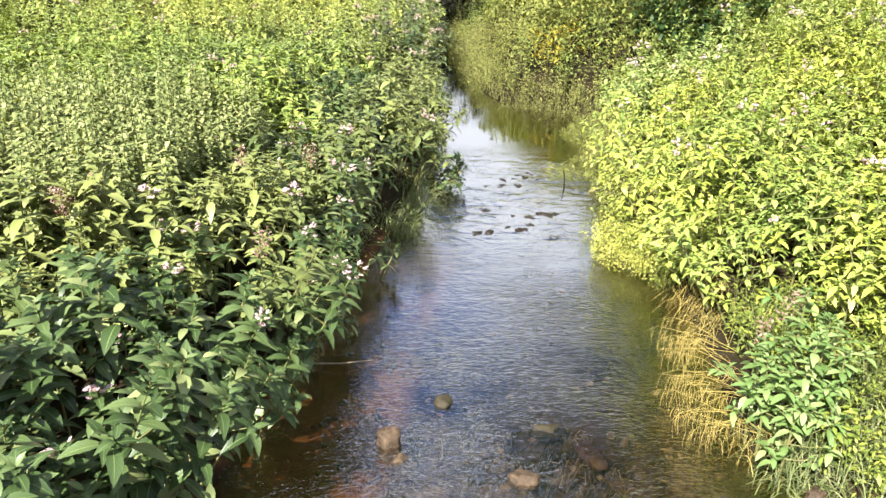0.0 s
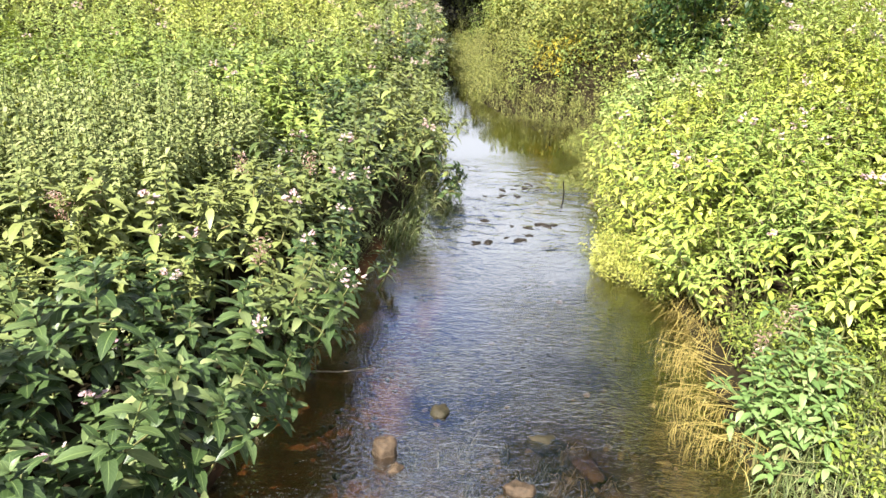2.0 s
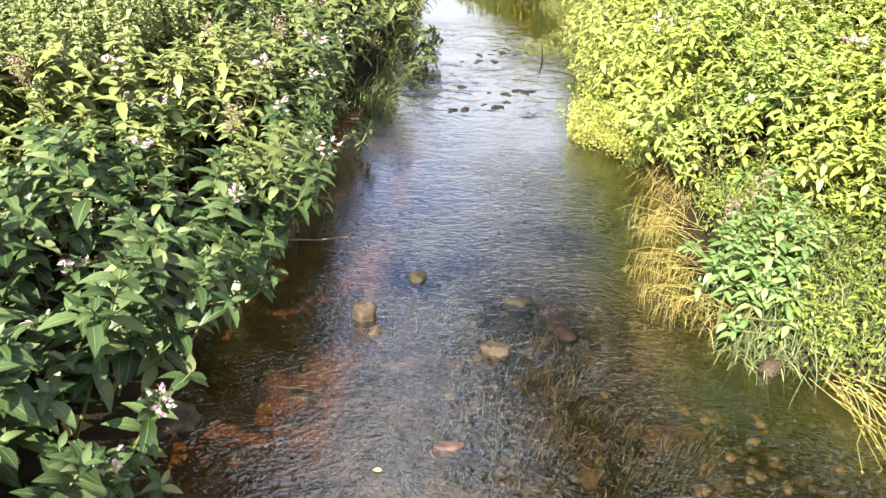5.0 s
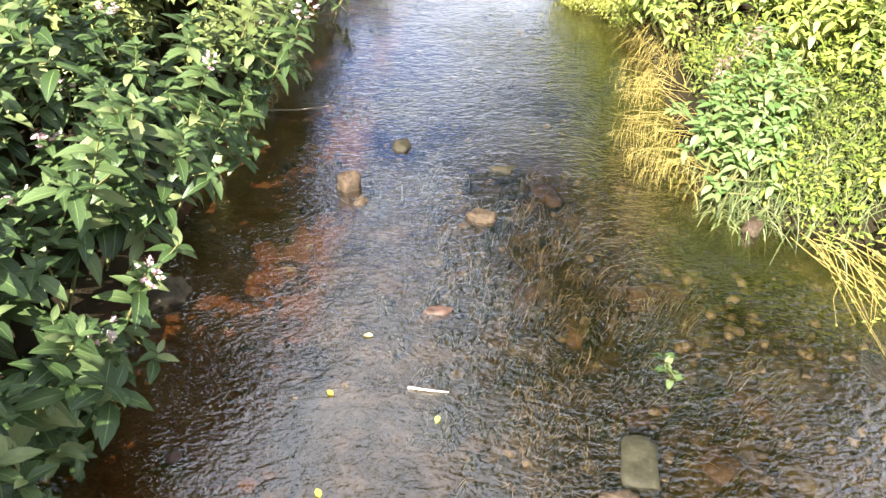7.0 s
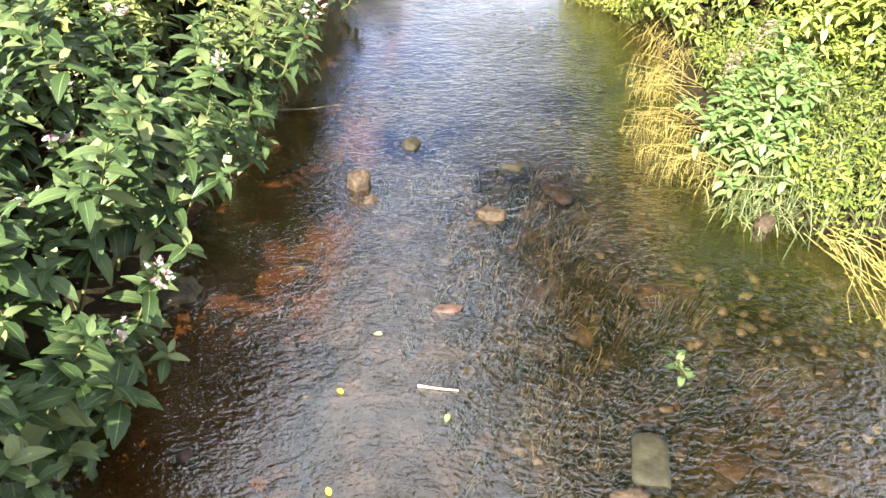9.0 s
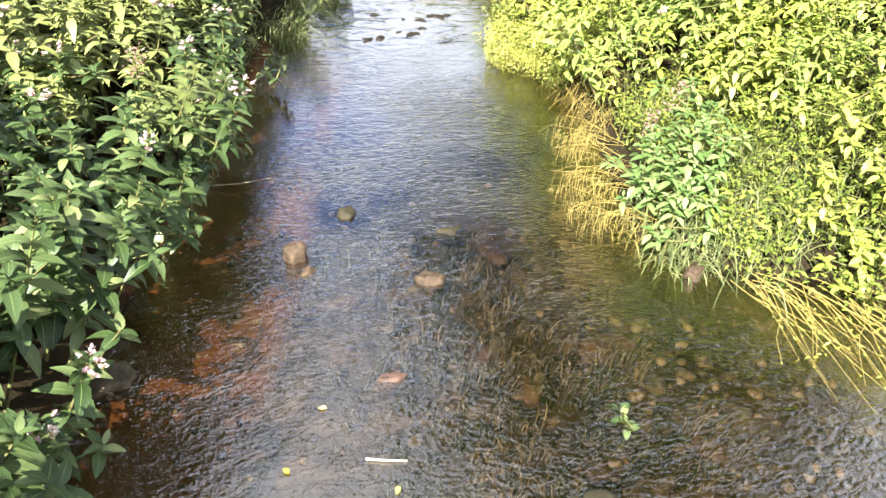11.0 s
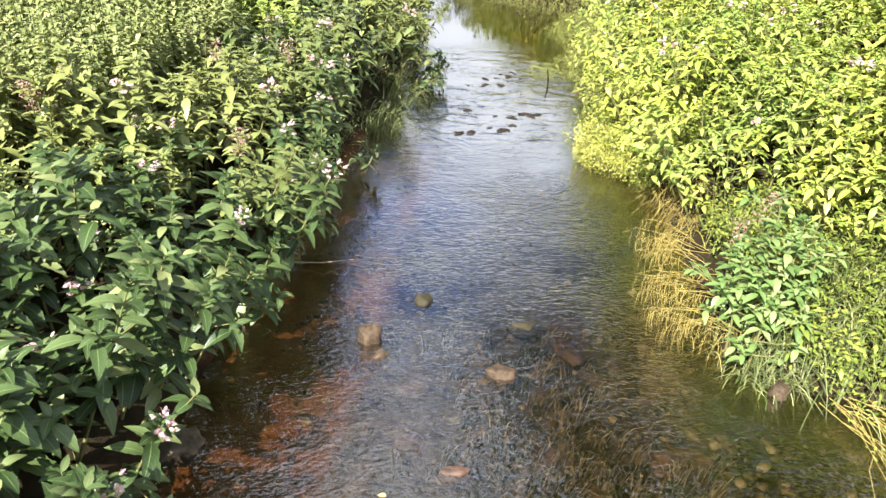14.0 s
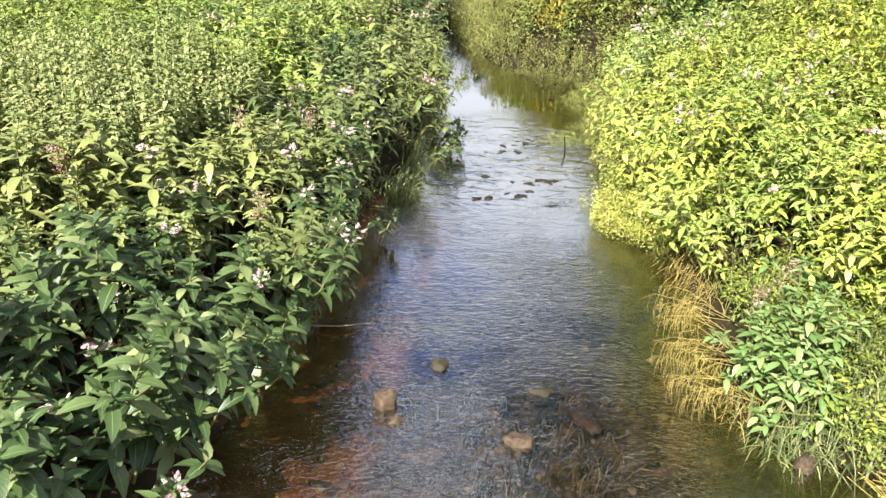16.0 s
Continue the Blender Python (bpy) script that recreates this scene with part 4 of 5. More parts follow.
# the bushy young balsam on the tussock
for dx, dy, h in ((0, 0, 0.95), (0.13, 0.08, 0.9), (-0.13, 0.06, 0.8), (0.04, 0.2, 0.98), (0.2, -0.04, 0.72), (-0.06, -0.12, 0.66), (0.16, 0.22, 0.85), (-0.15, 0.2, 0.75)):
    m = move(2.12 + dx, 4.08 + dy, land(2.12 + dx, 4.08 + dy) - 0.02) @ rot("y", dx * 0.35) @ rot("x", -dy * 0.2 + 0.03)
    balsam_plant(rng, m, h, "fresh green balsam clump on a grass tussock", False, "balsams on the tussock", 1.5, 0.105, FRESH_MESH)


# ---------------------------------------------------------------- stones
def stone(name, label, x, y, z, size, material, seed, turn=0.0, square=0.0, wear=1.0):
    """A worn stone: a rounded block, roughened."""
    bm = bmesh.new()
    bmesh.ops.create_icosphere(bm, subdivisions=3, radius=0.5)
    off = Vector((seed * 3.7, seed * 1.3, seed))
    for v in bm.verts:
        d = v.co.normalized()
        if square:
            k = max(abs(d.x), abs(d.y), abs(d.z))
            v.co = v.co.lerp(d * (0.5 / k) * 0.9, square)
        v.co += d * wear * (0.2 * noise.noise(d * 1.5 + off) + 0.12 * noise.noise(d * 3.5 + off) + 0.06 * noise.noise(d * 8 + off))
    bmesh.ops.transform(bm, matrix=Matrix.Diagonal((*size, 1)), verts=bm.verts)
    ob = part(name, bm, material)
    ob.matrix_world = pose(x, y, z, 0, 0, turn)
    return tagged(ob, label, "stone", "stones in the stream")


stone("stone", "upright buff stone standing out of the water", -0.36, 4.27, 0.0, (0.16, 0.13, 0.24), M_STONE, 1, 15, 0.45)
stone("stone", "small wet ochre stone at the foot of a larger one", -0.28, 4.12, -0.03, (0.13, 0.1, 0.1), M_STONE, 2, 30)
stone("stone", "small mossy stone breaking the surface", 0.0, 4.73, -0.01, (0.15, 0.12, 0.1), M_MOSSY, 3, 70, 0.3)
stone("stone", "rounded pinkish stone breaking the surface", 0.48, 3.92, 0.0, (0.19, 0.13, 0.1), M_STONE, 4, -15, 0.2)
stone("stone", "flat reddish stone just awash", 0.14, 3.12, -0.025, (0.19, 0.1, 0.07), M_PINK, 5, 5, 0.3)
stone("stone", "mossy flat stone caught with weed", 0.68, 4.45, -0.035, (0.24, 0.16, 0.09), M_MOSSY, 6, -20, 0.3)
stone("slab_stone", "square grey-green slab lying in the shallows", 1.0, 2.12, -0.02, (0.19, 0.3, 0.1), M_SLAB, 7, -12, 1.0, 0.25)
stone("stone", "grey stone awash beside a slab", 0.85, 1.93, -0.035, (0.22, 0.14, 0.11), M_STONE, 8, 12, 0.4)
stone("stone", "reddish stone on the streambed", 0.95, 4.25, -0.08, (0.14, 0.3, 0.09), M_PINK, 9, 20)
stone("stone", "brick-red block lying on the streambed", 1.45, 3.32, -0.15, (0.34, 0.16, 0.1), M_BED, 10, 3, 0.9)
stone("stone", "pinkish stone at the edge of the tussock", 2.17, 3.72, 0.04, (0.13, 0.1, 0.1), M_STONE, 11, 40, 0.6)
stone("stone", "reddish round stone under the bank", -1.13, 2.27, -0.03, (0.13, 0.1, 0.08), M_PINK, 12, 0)
stone("stone", "dark rounded stone under the overhanging plants", -1.36, 3.3, 0.0, (0.26, 0.2, 0.15), M_BED2, 13, 25, 0.3)
for x, y, k, mat in ((1.18, 3.27, 0.15, M_MOSSY), (1.68, 3.05, 0.14, M_STONE), (1.6, 2.75, 0.12, M_STONE), (1.78, 2.55, 0.18, M_PINK), (1.35, 2.6, 0.13, M_PINK), (0.95, 3.1, 0.2, M_PINK),
                     (0.7, 3.4, 0.22, M_PINK), (0.62, 3.0, 0.18, M_STONE), (2.05, 2.75, 0.16, M_STONE), (2.2, 2.4, 0.2, M_MOSSY), (1.1, 2.5, 0.2, M_PINK), (1.5, 2.2, 0.22, M_PINK), (0.35, 3.6, 0.17, M_PINK),
                     (0.85, 3.7, 0.2, M_PINK), (1.1, 3.85, 0.16, M_STONE), (0.2, 3.75, 0.14, M_STONE), (0.5, 2.45, 0.16, M_STONE), (-0.1, 3.55, 0.15, M_PINK), (1.9, 2.1, 0.2, M_STONE), (0.3, 2.0, 0.15, M_STONE)):
    stone("stone", "stone lying under shallow water", x, y, float(land(x, y)) - 0.01, (k * 1.2, k, k * 0.6), {M_PINK: M_BED, M_STONE: M_BED2}.get(mat, mat), x * 7 + y, 60 * x)


def pebbles(rng, count, x0, x1, y0, y1, name, label, material, size):
    pb = []
    bm = bmesh.new()
    bmesh.ops.create_icosphere(bm, subdivisions=1, radius=0.5)
    v0 = np.array([v.co[:] for v in bm.verts])
    t0 = np.array([[v.index for v in f.verts] for f in bm.faces])
    bm.free()
    for k in range(count):
        x, y = rng.uniform(x0, x1), rng.uniform(y0, y1)
        if not (left_edge(y) + 0.1 < x < right_edge(y) - 0.1):
            continue
        s = size * rng.uniform(0.5, 1.6)
        v = v0 * (1 + rng.uniform(-0.2, 0.2, (len(v0), 1))) * (s * rng.uniform(0.9, 1.6), s, s * rng.uniform(0.4, 0.8))
        a = rng.uniform(0, 6.28)
        v = v @ rot("z", a)[:3, :3].T + (x, y, float(land(x, y)) + 0.1 * s)
        pb.append((v, t0, np.zeros((len(v), 2))))
    ob = part_np(name, join(pb), material)
    tagged(ob, label, "pebbles", kind="stuff")


M_PEBBLE = leaf_mat("mixed_pebbles", [(0.0, (0.02, 0.016, 0.01)), (0.5, (0.06, 0.042, 0.028)), (0.85, (0.12, 0.085, 0.058)), (1.0, (0.3, 0.23, 0.17))], veins=False, gloss=0.5, through_light=0.0)
pebbles(rng, 1300, 0.2, 2.7, 1.3, 4.6, "gravel", "brown and reddish gravel on the streambed", M_PEBBLE, 0.05)
pebbles(rng, 1100, -1.5, 2.6, 1.0, 12.0, "gravel", "scattered small brown gravel on the streambed", M_PEBBLE, 0.04)
pebbles(rng, 90, 0.2, 2.2, 8.3, 11.5, "riffle_stones", "dark wet stones in a shallow riffle", M_PEBBLE, 0.16)


for k in range(26):
    cx, cy = ((0.68, 9.5), (1.05, 8.55), (1.3, 9.9), (0.75, 8.0))[k % 4]
    x, y = cx + rng.normal(0, 0.2), cy + rng.normal(0, 0.12)
    stone("stone", "dark wet stone breaking the riffle", x, y, -0.035, (rng.uniform(0.1, 0.26), rng.uniform(0.07, 0.16), rng.uniform(0.07, 0.1)), M_WET, 20 + k, 50 * k, 0.3)


def weed(rng, name, label, line, wide, count, material, length):
    """Tufts of ribbon weed along a line, streaming with the current just under the surface."""
    pieces = []
    line = np.array(line)
    for i in range(count):
        k = rng.uniform(0, len(line) - 1.001)
        mid = line[int(k)] + (line[int(k) + 1] - line[int(k)]) * (k % 1)
        x0, y0 = mid + rng.normal(0, wide, 2)
        if not (left_edge(y0) + 0.15 < x0 < right_edge(y0) - 0.1):
            continue
        way, size, near = rng.normal(-1.4, 0.55), length * rng.uniform(0.5, 1.3), -0.006 - 0.05 * rng.random() ** 2
        for j in range(rng.integers(6, 13)):
            x, y = x0 + rng.normal(0, 0.02), y0 + rng.normal(0, 0.02)
            n, a, curl = size * rng.uniform(0.5, 1.2), way + rng.normal(0, 0.3), rng.normal(0, 0.7)
            t = np.linspace(0, 1, 6)
            c = np.stack([x + n * t * np.cos(a + curl * t), y + n * t * np.sin(a + curl * t), np.minimum(float(land(x, y)) + 0.03 + 0.2 * np.sin(1.6 * t), near - 0.012 * rng.random())], 1)
            w = (0.0034 * (1 - t ** 3) + 0.0008)[:, None]
            side = np.array([np.sin(a), -np.cos(a), 0.3])
            v = np.stack([c - w * side, c + w * side], 1).reshape(-1, 3)
            q = []
            for r in range(5):
                q += [(2 * r, 2 * r + 1, 2 * r + 3), (2 * r, 2 * r + 3, 2 * r + 2)]
            pieces.append((v, np.array(q), np.zeros((len(v), 2))))
    tagged(part_np(name, join(pieces), material), label, "water plants", kind="stuff")


# weed whose pale colour also stands for glints and sunlit gravel
M_PALEWEED = leaf_mat("glint_weed", [(0.0, (0.1, 0.075, 0.058)), (0.5, (0.3, 0.23, 0.185)), (1.0, (0.56, 0.48, 0.41))], veins=False, gloss=0.4)
weed(rng, "water_weed", "dark green ribbon weed streaming under the surface", ((1.05, 3.2), (1.3, 2.8), (1.25, 2.3), (0.9, 2.5)), 0.2, 80, M_WEED, 0.16)
weed(rng, "water_weed", "dark weed strands over the stony streambed", ((0.5, 4.4), (0.45, 3.6), (0.3, 2.9), (0.5, 2.1)), 0.28, 90, M_WEED, 0.13)
weed(rng, "glint_weed", "pinkish-brown weed over stones, its pale strands painted as surface glints", ((0.9, 4.5), (0.97, 3.9), (1.0, 3.4), (0.72, 2.95), (0.6, 2.5), (0.62, 2.05)), 0.13, 95, M_PALEWEED, 0.13)
weed(rng, "glint_weed", "pinkish-brown weed over stones, its pale strands painted as surface glints", ((0.35, 3.6), (0.6, 3.3), (1.2, 3.25), (1.7, 3.0), (1.75, 2.3)), 0.16, 60, M_PALEWEED, 0.1)

# a sprig growing in the shallows, drifting leaves and twigs
sprig = thing("water_sprig", "small pale green sprig in the shallows", "plant", m=Matrix.Translation((1.3, 2.72, -0.012)))
part_np("stem", tube([(0, 0.1, -0.12), (0, 0, 0), (0.02, -0.14, 0.02)], (0.004, 0.004, 0.003), 4), M_STEM, sprig)
for i in range(9):
    ob = new("leaf", NEAR_MESH[i % 4])
    ob.parent = sprig
    ob.matrix_local = Matrix(leaf_matrix((0.0, 0.02 - 0.02 * i, 0.005, i * 2.4, 0.1, 0.09)).tolist())


def drift(x, y, size, turn, stops, label):
    ob = part_np("drifting_leaf", leaf_shape(6, 0.3, 0.08, 0.15, 0.04), leaf_mat("fallen_leaf", stops, single=True))
    ob.matrix_world = pose(x, y, 0.008, 0, 0, turn) @ Matrix.Diagonal((size, size, size, 1))
    tagged(ob, label, "leaf", "leaves on the water")


drift(-0.42, 2.57, 0.045, 40, [(0, (0.5, 0.45, 0.06)), (1, (0.5, 0.45, 0.06))], "small yellow fallen leaf on the water")
drift(0.09, 2.42, 0.045, 160, [(0, (0.4, 0.46, 0.12)), (1, (0.4, 0.46, 0.12))], "small pale green fallen leaf on the water")
drift(-0.46, 2.02, 0.05, 20, [(0, (0.55, 0.5, 0.08)), (1, (0.55, 0.5, 0.08))], "small yellow fallen leaf on the water")
drift(1.55, 1.86, 0.08, 200, [(0, (0.6, 0.5, 0.05)), (1, (0.6, 0.5, 0.05))], "bright yellow fallen leaf on the water")
drift(-0.22, 2.95, 0.05, 80, [(0, (0.45, 0.36, 0.2)), (1, (0.45, 0.36, 0.2))], "small buff fallen leaf on the water")


def twig(points, radius, label):
    pts = [Vector(p) for p in points]
    ob = part_np("twig", tube([tuple(p - pts[0]) for p in pts], np.linspace(radius, radius * 0.5, len(pts)), 5), M_TWIG)
    ob.matrix_world = Matrix.Translation(pts[0])
    if "peeled" in label:
        ob.data.materials[0] = M_PEELED
    if "standing" in label:
        ob.data.materials[0] = M_BARK
    tagged(ob, label, "twig", "twigs by the water")


twig([(-0.05, 2.6, 0.006), (0.06, 2.57, 0.012), (0.15, 2.56, 0.005)], 0.008, "pale peeled twig drifting on the water")
twig([(-1.0, 5.2, 0.02), (-0.75, 5.15, 0.05), (-0.52, 5.25, 0.02)], 0.007, "thin dead twig lying under the bank")
twig([(1.68, 9.58, -0.15), (1.68, 9.59, 0.06), (1.66, 9.6, 0.2)], 0.014, "short dead stick standing in the stream")


# trailing plants over the water by the tussock
def trailing(rng, x, y, way, count, long):
    root = thing("trailing_plant", "straw-yellow trailing stems bowed into the water", "plant", m=Matrix.Translation((x, y, 0.08)))
    leaves = []
    for i in range(count):
        a, n = rng.normal(way, 0.32), long * rng.uniform(0.6, 1.2)
        ox, oy, up = rng.normal(0, 0.09), rng.normal(0, 0.07), rng.uniform(0.0, 0.1)
        turn, k1, k2 = rng.uniform(-0.3, 0.5), rng.uniform(0, 6), rng.uniform(3, 8)
        pts = [np.array((ox + n * t * np.cos(a + turn * t), oy + n * t * np.sin(a + turn * t) + 0.1 * t * np.sin(k1 + k2 * t), up * np.sin(2.9 * t) - 0.09 * t)) for t in np.linspace(0, 1, 7)]
        part_np("stem", tube(pts, np.linspace(0.0028, 0.0012, 7), 4), M_STRAW, root)
        for p in pts[1:]:
            if rng.random() < 0.6:
                leaves.append((*p, rng.uniform(0, 6.28), rng.normal(0.1, 0.3), rng.uniform(0.02, 0.045)))
    tagged(part_np("foliage", spread(LEAF_FAR, np.array([leaf_matrix(q) for q in leaves])), M_LIME, root), kind="stuff")


trailing(rng, 2.5, 3.5, -1.3, 16, 0.75)
trailing(rng, 2.75, 3.42, -1.4, 18, 0.85)
trailing(rng, 3.0, 3.3, -1.55, 14, 0.85)


# ---------------------------------------------------------------- shrubs and trees
def clumps(rng, centre, radii, count, leaf, clump_count, low=-1e9, slant=0.0):
    """Leaves gathered in uneven clumps inside a rough ellipsoid, none of them lower than low."""
    cs = []
    for i in range(clump_count):
        d = rng.normal(size=3)
        d /= np.linalg.norm(d)
        c = np.array(centre) + d * np.array(radii) * rng.uniform(0.45, 1.0)
        h = max(c[2], low + 0.6 * rng.random())
        cs.append((c[0] + slant * (h - centre[2]), c[1], h))
    mats = []
    per = max(1, count // clump_count)
    for c in cs:
        r = rng.uniform(0.16, 0.34) * np.array(radii)
        for i in range(per):
            d = rng.normal(size=3)
            p = c + d / np.linalg.norm(d) * r * rng.uniform(0.4, 1.1)
            mats.append(leaf_matrix((*p, rng.uniform(0, 6.28), rng.normal(-0.1, 0.6), leaf * rng.uniform(0.7, 1.4))))
    return spread(LEAF_FAR, np.array(mats))


def shrub(rng, x, y, wide, tall, material, label, leaf=0.11, count=2600):
    root = thing("shrub", label, "shrub", m=Matrix.Translation((x, y, float(land(x, y)) - 0.05)))
    for i in range(6):
        a = i * 1.05 + rng.normal(0, 0.2)
        tip = (np.cos(a) * wide * 0.6, np.sin(a) * wide * 0.6, tall * rng.uniform(0.6, 0.85))
        part_np("branch", tube([(0.1 * np.cos(a), 0.1 * np.sin(a), 0), (tip[0] * 0.4, tip[1] * 0.4, tip[2] * 0.55), tip], (0.035, 0.022, 0.008), 5), M_BARK, root)
    tagged(part_np("crown", clumps(rng, (0, 0, tall * 0.52), (wide, wide, tall * 0.5), count, leaf, 34), material, root), kind="stuff")


def tree(rng, x, y, tall, wide, bark, label, clear=3.0, girth=0.16, material=None):
    root = thing("tree", label, "tree", "trees at the edge of the wood", m=Matrix.Translation((x, y, float(land(x, y)) - 0.1)))
    lean = rng.normal(0, 0.03, 2) * tall
    pts = [np.array((lean[0] * t * t, lean[1] * t * t, tall * 0.9 * t)) for t in np.linspace(0, 1, 7)]
    part_np("trunk", tube(pts, girth * np.array([1.3, 1.0, 0.85, 0.7, 0.5, 0.3, 0.1]), 9), bark, root)
    for i in range(7):
        h = clear + (tall * 0.8 - clear) * i / 7
        k = h / (tall * 0.9)
        base = np.array((lean[0] * k * k, lean[1] * k * k, h))
        a = i * 2.4 + rng.normal(0, 0.3)
        out = wide * rng.uniform(0.5, 0.85)
        part_np("limb", tube([base, base + (np.cos(a) * out * 0.5, np.sin(a) * out * 0.5, out * 0.3), base + (np.cos(a) * out, np.sin(a) * out, out * 0.45)], (girth * 0.4, girth * 0.25, 0.02), 5), bark, root)
    mid = (clear + tall) / 2
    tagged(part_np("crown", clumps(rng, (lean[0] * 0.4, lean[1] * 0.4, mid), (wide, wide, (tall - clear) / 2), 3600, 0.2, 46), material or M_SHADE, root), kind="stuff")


# two tall trees over the banks: the stream mirrors their crowns
def big_tree(rng, x, y, lean, radii, mid, label, count, low, slant):
    root = thing("tree", label, "tree", "tall trees over the stream", m=Matrix.Translation((x, y, float(land(x, y)) - 0.1)))
    top = mid + radii[2] * 0.6
    line = lambda h: np.array((lean * min(h / mid, 1.0), 0.02 * h, h))
    part_np("trunk", tube([line(h) for h in np.linspace(0, top, 6)], (0.45, 0.34, 0.28, 0.2, 0.12, 0.05), 10), M_BARK, root)
    for i in range(10):
        a, h = i * 2.4, low + 0.5 + i * radii[2] * 0.12
        base, out = line(h), rng.uniform(0.5, 0.8) * radii[0]
        part_np("limb", tube([base, base + (np.cos(a) * out * 0.5, np.sin(a) * out * 0.5, 0.9), base + (np.cos(a) * out, np.sin(a) * out, 1.5)], (0.14, 0.08, 0.02), 6), M_BARK, root)
    tagged(part_np("crown", clumps(rng, (lean, 0, mid), radii, count, 0.42, count // 100, low, slant), M_DARK, root), kind="stuff")


big_tree(rng, 16.8, 20.3, -5.4, (9.9, 9.1, 12.0), 18.0, "tall leafy tree spreading over the stream, mirrored in the water", 44000, 8.0, 0.2)
big_tree(rng, -19.3, 19.5, 5.5, (10.7, 8.5, 12.0), 15.5, "tall leafy tree beyond the meadow edge, mirrored in the water", 46000, 9.8, -0.75)
shrub(rng, 4.5, 13.6, 1.18, 2.01, M_DARK, "dark green shrub on the far bank", 0.13, 3600)
shrub(rng, 6.2, 15.6, 1.52, 2.03, M_DARK, "dark green shrub on the far bank", 0.13, 3000)
shrub(rng, 2.5, 15.2, 0.68, 0.77, M_GOLD, "yellowing herb bush at the water's edge", 0.08, 700)
shrub(rng, 3.7, 13.6, 0.79, 0.96, M_OLIVE, "olive bush overhanging the water", 0.08, 1800)
for x, y, w, t in ((2.5, 19.8, 1.3, 1.5), (4.1, 17.9, 1.3, 1.3), (6.4, 19.2, 1.6, 1.6), (4.7, 22.1, 1.7, 1.7), (8.6, 20.9, 1.7, 1.9)):
    shrub(rng, x, y, w, t, M_OLIVE, "pale olive bush on the far bank", 0.13, 2400)
for x, y, w, t in ((-7.5, 29.7, 1.6, 2.1), (-5.3, 29.1, 1.7, 2.4), (-3.4, 28.0, 1.5, 2.3), (-1.6, 28.9, 1.6, 2.7), (-0.0, 27.3, 1.2, 2.2), (1.7, 26.6, 1.7, 2.4)):
    shrub(rng, x, y, w, t, M_GREY, "grey-green leggy shrub at the edge of the wood", 0.16, 4200)
# dark shrubs added to fill the shaded hollow at the bend
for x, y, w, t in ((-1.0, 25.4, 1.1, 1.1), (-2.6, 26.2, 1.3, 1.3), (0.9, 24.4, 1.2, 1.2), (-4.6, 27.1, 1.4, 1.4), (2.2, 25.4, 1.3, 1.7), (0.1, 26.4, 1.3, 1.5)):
    shrub(rng, x, y, w, t, M_SHADE, "added dark shrub, its colour standing for the shaded hollow at the bend", 0.14, 2600)
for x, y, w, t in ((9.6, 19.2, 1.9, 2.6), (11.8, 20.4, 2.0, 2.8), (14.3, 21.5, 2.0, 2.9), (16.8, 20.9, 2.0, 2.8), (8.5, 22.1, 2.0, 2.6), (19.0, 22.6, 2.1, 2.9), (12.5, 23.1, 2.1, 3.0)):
    shrub(rng, x, y, w, t, M_SHADE, "shrub below the wood, shade painted into its leaves", 0.18, 3200)
tree(rng, -10.2, 29.7, 9, 2.8, M_PALE, "tall tree with a pale bare trunk", 2.8, 0.15)
for x, y, t, w in ((-22.6, 30.5, 8.4, 2.9), (-19.0, 31.3, 9.0, 2.9), (-15.1, 31.7, 8.9, 2.9), (-12.8, 30.9, 8.4, 2.7), (-7.5, 31.3, 9.0, 2.9), (-4.3, 31.7, 8.2, 2.9), (8.7, 29.3, 8.0, 3.0),
                   (11.7, 27.5, 9.0, 3.1), (14.8, 26.2, 9.2, 3.2), (18.0, 24.7, 9.4, 3.3), (20.3, 26.6, 9.8, 3.2), (14.0, 29.3, 9.3, 3.2), (24.1, 25.7, 10.0, 3.4), (11.6, 24.2, 8.1, 2.8)):
    tree(rng, x, y, t, w, M_BARK, "leafy tree at the edge of the wood, shade painted into its crown", 2.0, 0.14)


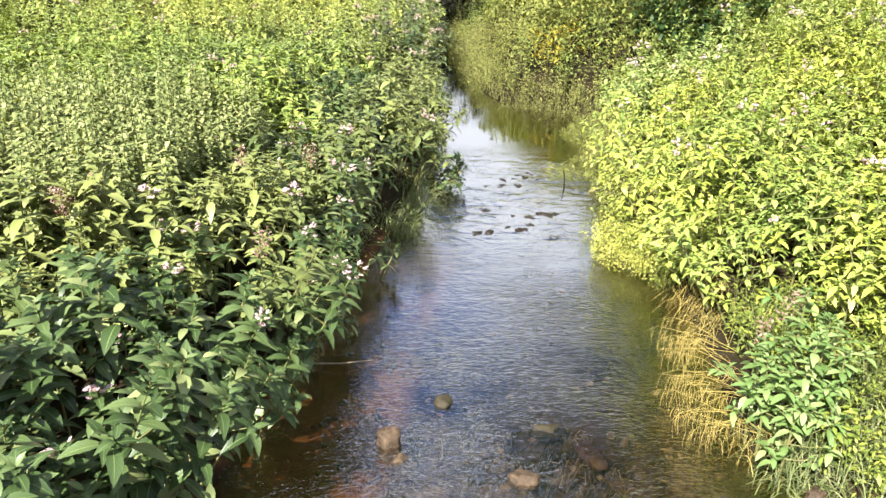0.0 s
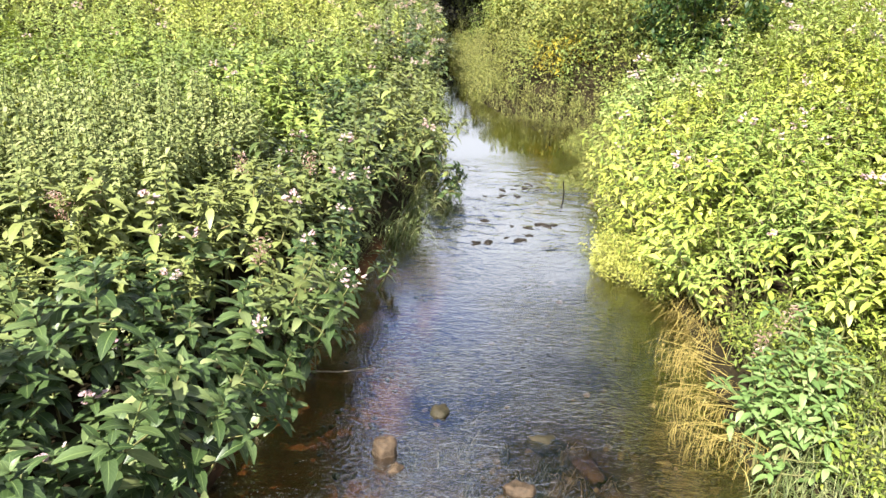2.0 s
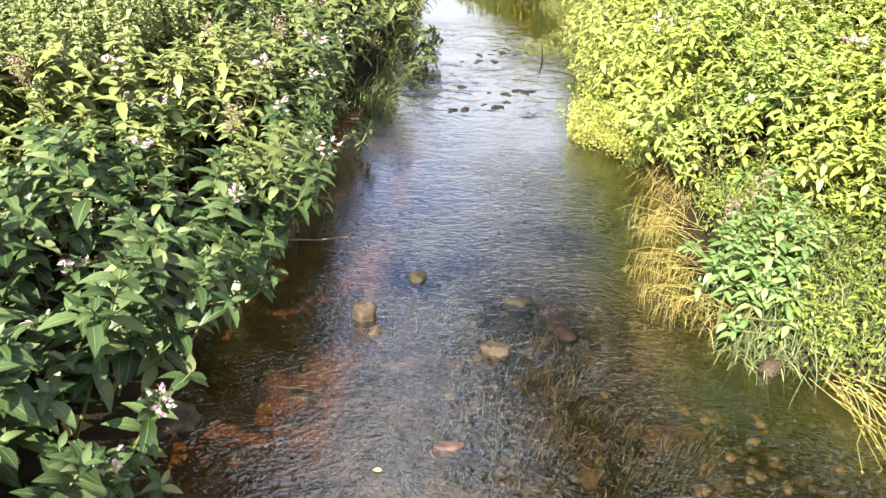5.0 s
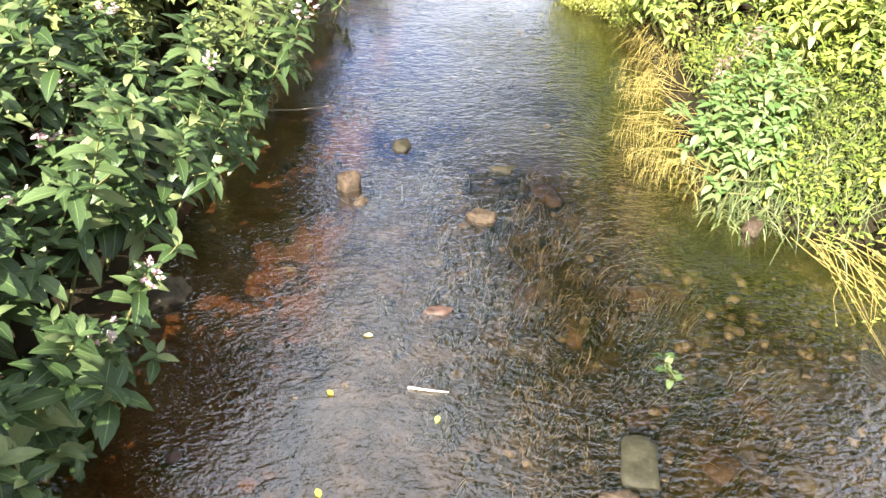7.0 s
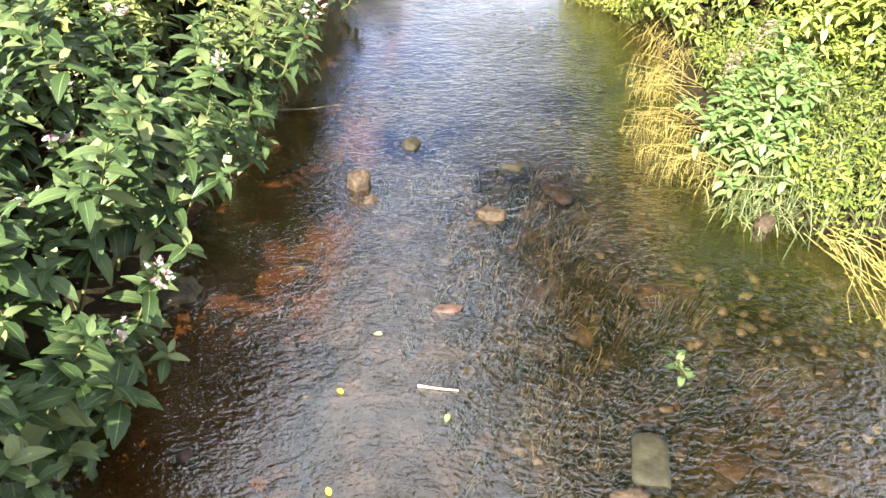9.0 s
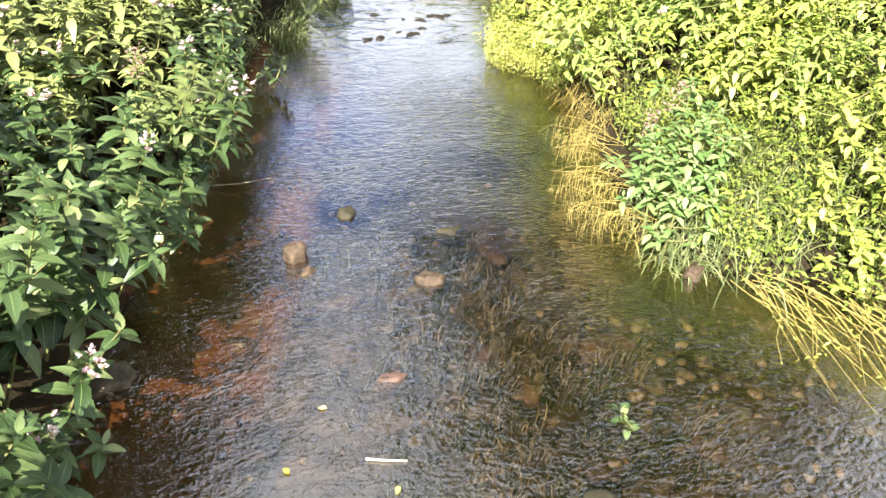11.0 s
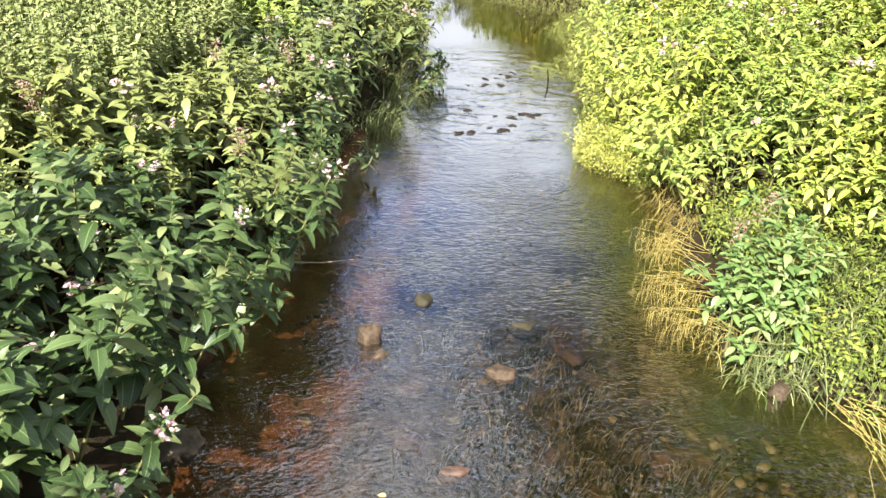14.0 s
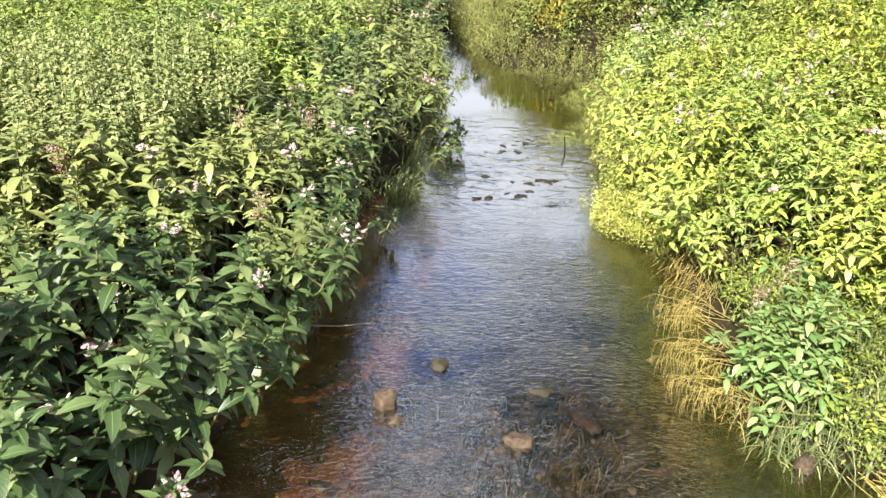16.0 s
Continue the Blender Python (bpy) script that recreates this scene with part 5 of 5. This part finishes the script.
def far_wood(rng):
    """The wood behind, too dense to tell its trees apart."""
    pieces = []
    for x0, y0, x1, y1, count in ((-46, 35, 9, 38, 150), (6, 38, 21, 34, 60), (19, 34, 42, 27, 70)):
        for i in range(count):
            k = rng.random()
            c = (x0 + (x1 - x0) * k, y0 + (y1 - y0) * k + rng.uniform(0, 3), 0.2 + 7 * rng.random() ** 1.6)
            if -2.5 < c[0] < 6.5:
                c = (c[0], c[1], 0.12 * c[2])
            pieces.append(clumps(rng, c, (2.0, 1.4, 1.5), 220, 0.36, 8))
    tagged(part_np("far_wood", join(pieces), M_SHADE), "dense wood in the distance, shade painted into its leaves", "wood", kind="stuff")


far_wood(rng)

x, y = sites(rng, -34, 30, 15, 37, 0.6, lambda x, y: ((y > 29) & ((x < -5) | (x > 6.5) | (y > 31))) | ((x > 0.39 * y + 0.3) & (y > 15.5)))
thicket("wood_undergrowth", "undergrowth below the trees, shade painted into its leaves", "plants", rng, stand(rng, x, y, scale=(0.8, 1.6)), FAR, M_SHADE, 0.0)


def build_backdrop():
    """A wooded rise closing the view beyond the trees."""
    a = np.linspace(-1.35, 1.35, 90)
    rows = []
    for k, (r, h) in enumerate(((78, -0.5), (79, 4), (82, 9), (90, 13), (120, 14))):
        bump = np.array([noise.noise(Vector((q * 9, k * 1.7, 0))) for q in a])
        rows.append(np.stack([np.sin(a) * r, np.cos(a) * r, h + (1.8 * bump if k else 0 * bump)], 1))
    v = np.concatenate(rows)
    n = len(a)
    i, j = np.meshgrid(np.arange(n - 1), np.arange(4))
    q = (j * n + i).ravel()
    ob = part_np("backdrop", (v, np.stack([q, q + 1, q + n + 1, q + n], 1)), M_FAR)
    tagged(ob, "dark wooded rise in the distance", "hillside", kind="structure")


build_backdrop()

# rough grass and herbs over the banks beside the footbridge
x, y = sites(rng, -9, 11, -9, 5.5, 0.3, lambda x, y: ((x < left_edge(y) - 0.1) | (x > right_edge(y) + 0.1)) & ((y < -2.7) | (y > 0.35)) & ~near_left(x, y) & ~wedge(x, y)
             & ~((x > right_edge(y)) & (y > 3.2) & (x < 3.9)) & ~((y > 4.5) & (x > 2.6) & (x < 3.0 + 0.6 * y)))
thicket("bank_herbs", "green herbs on the banks beside the footbridge", "plants", rng, stand(rng, x, y, scale=(1.0, 1.8)), LOW, M_LEAF_J, 0.0)
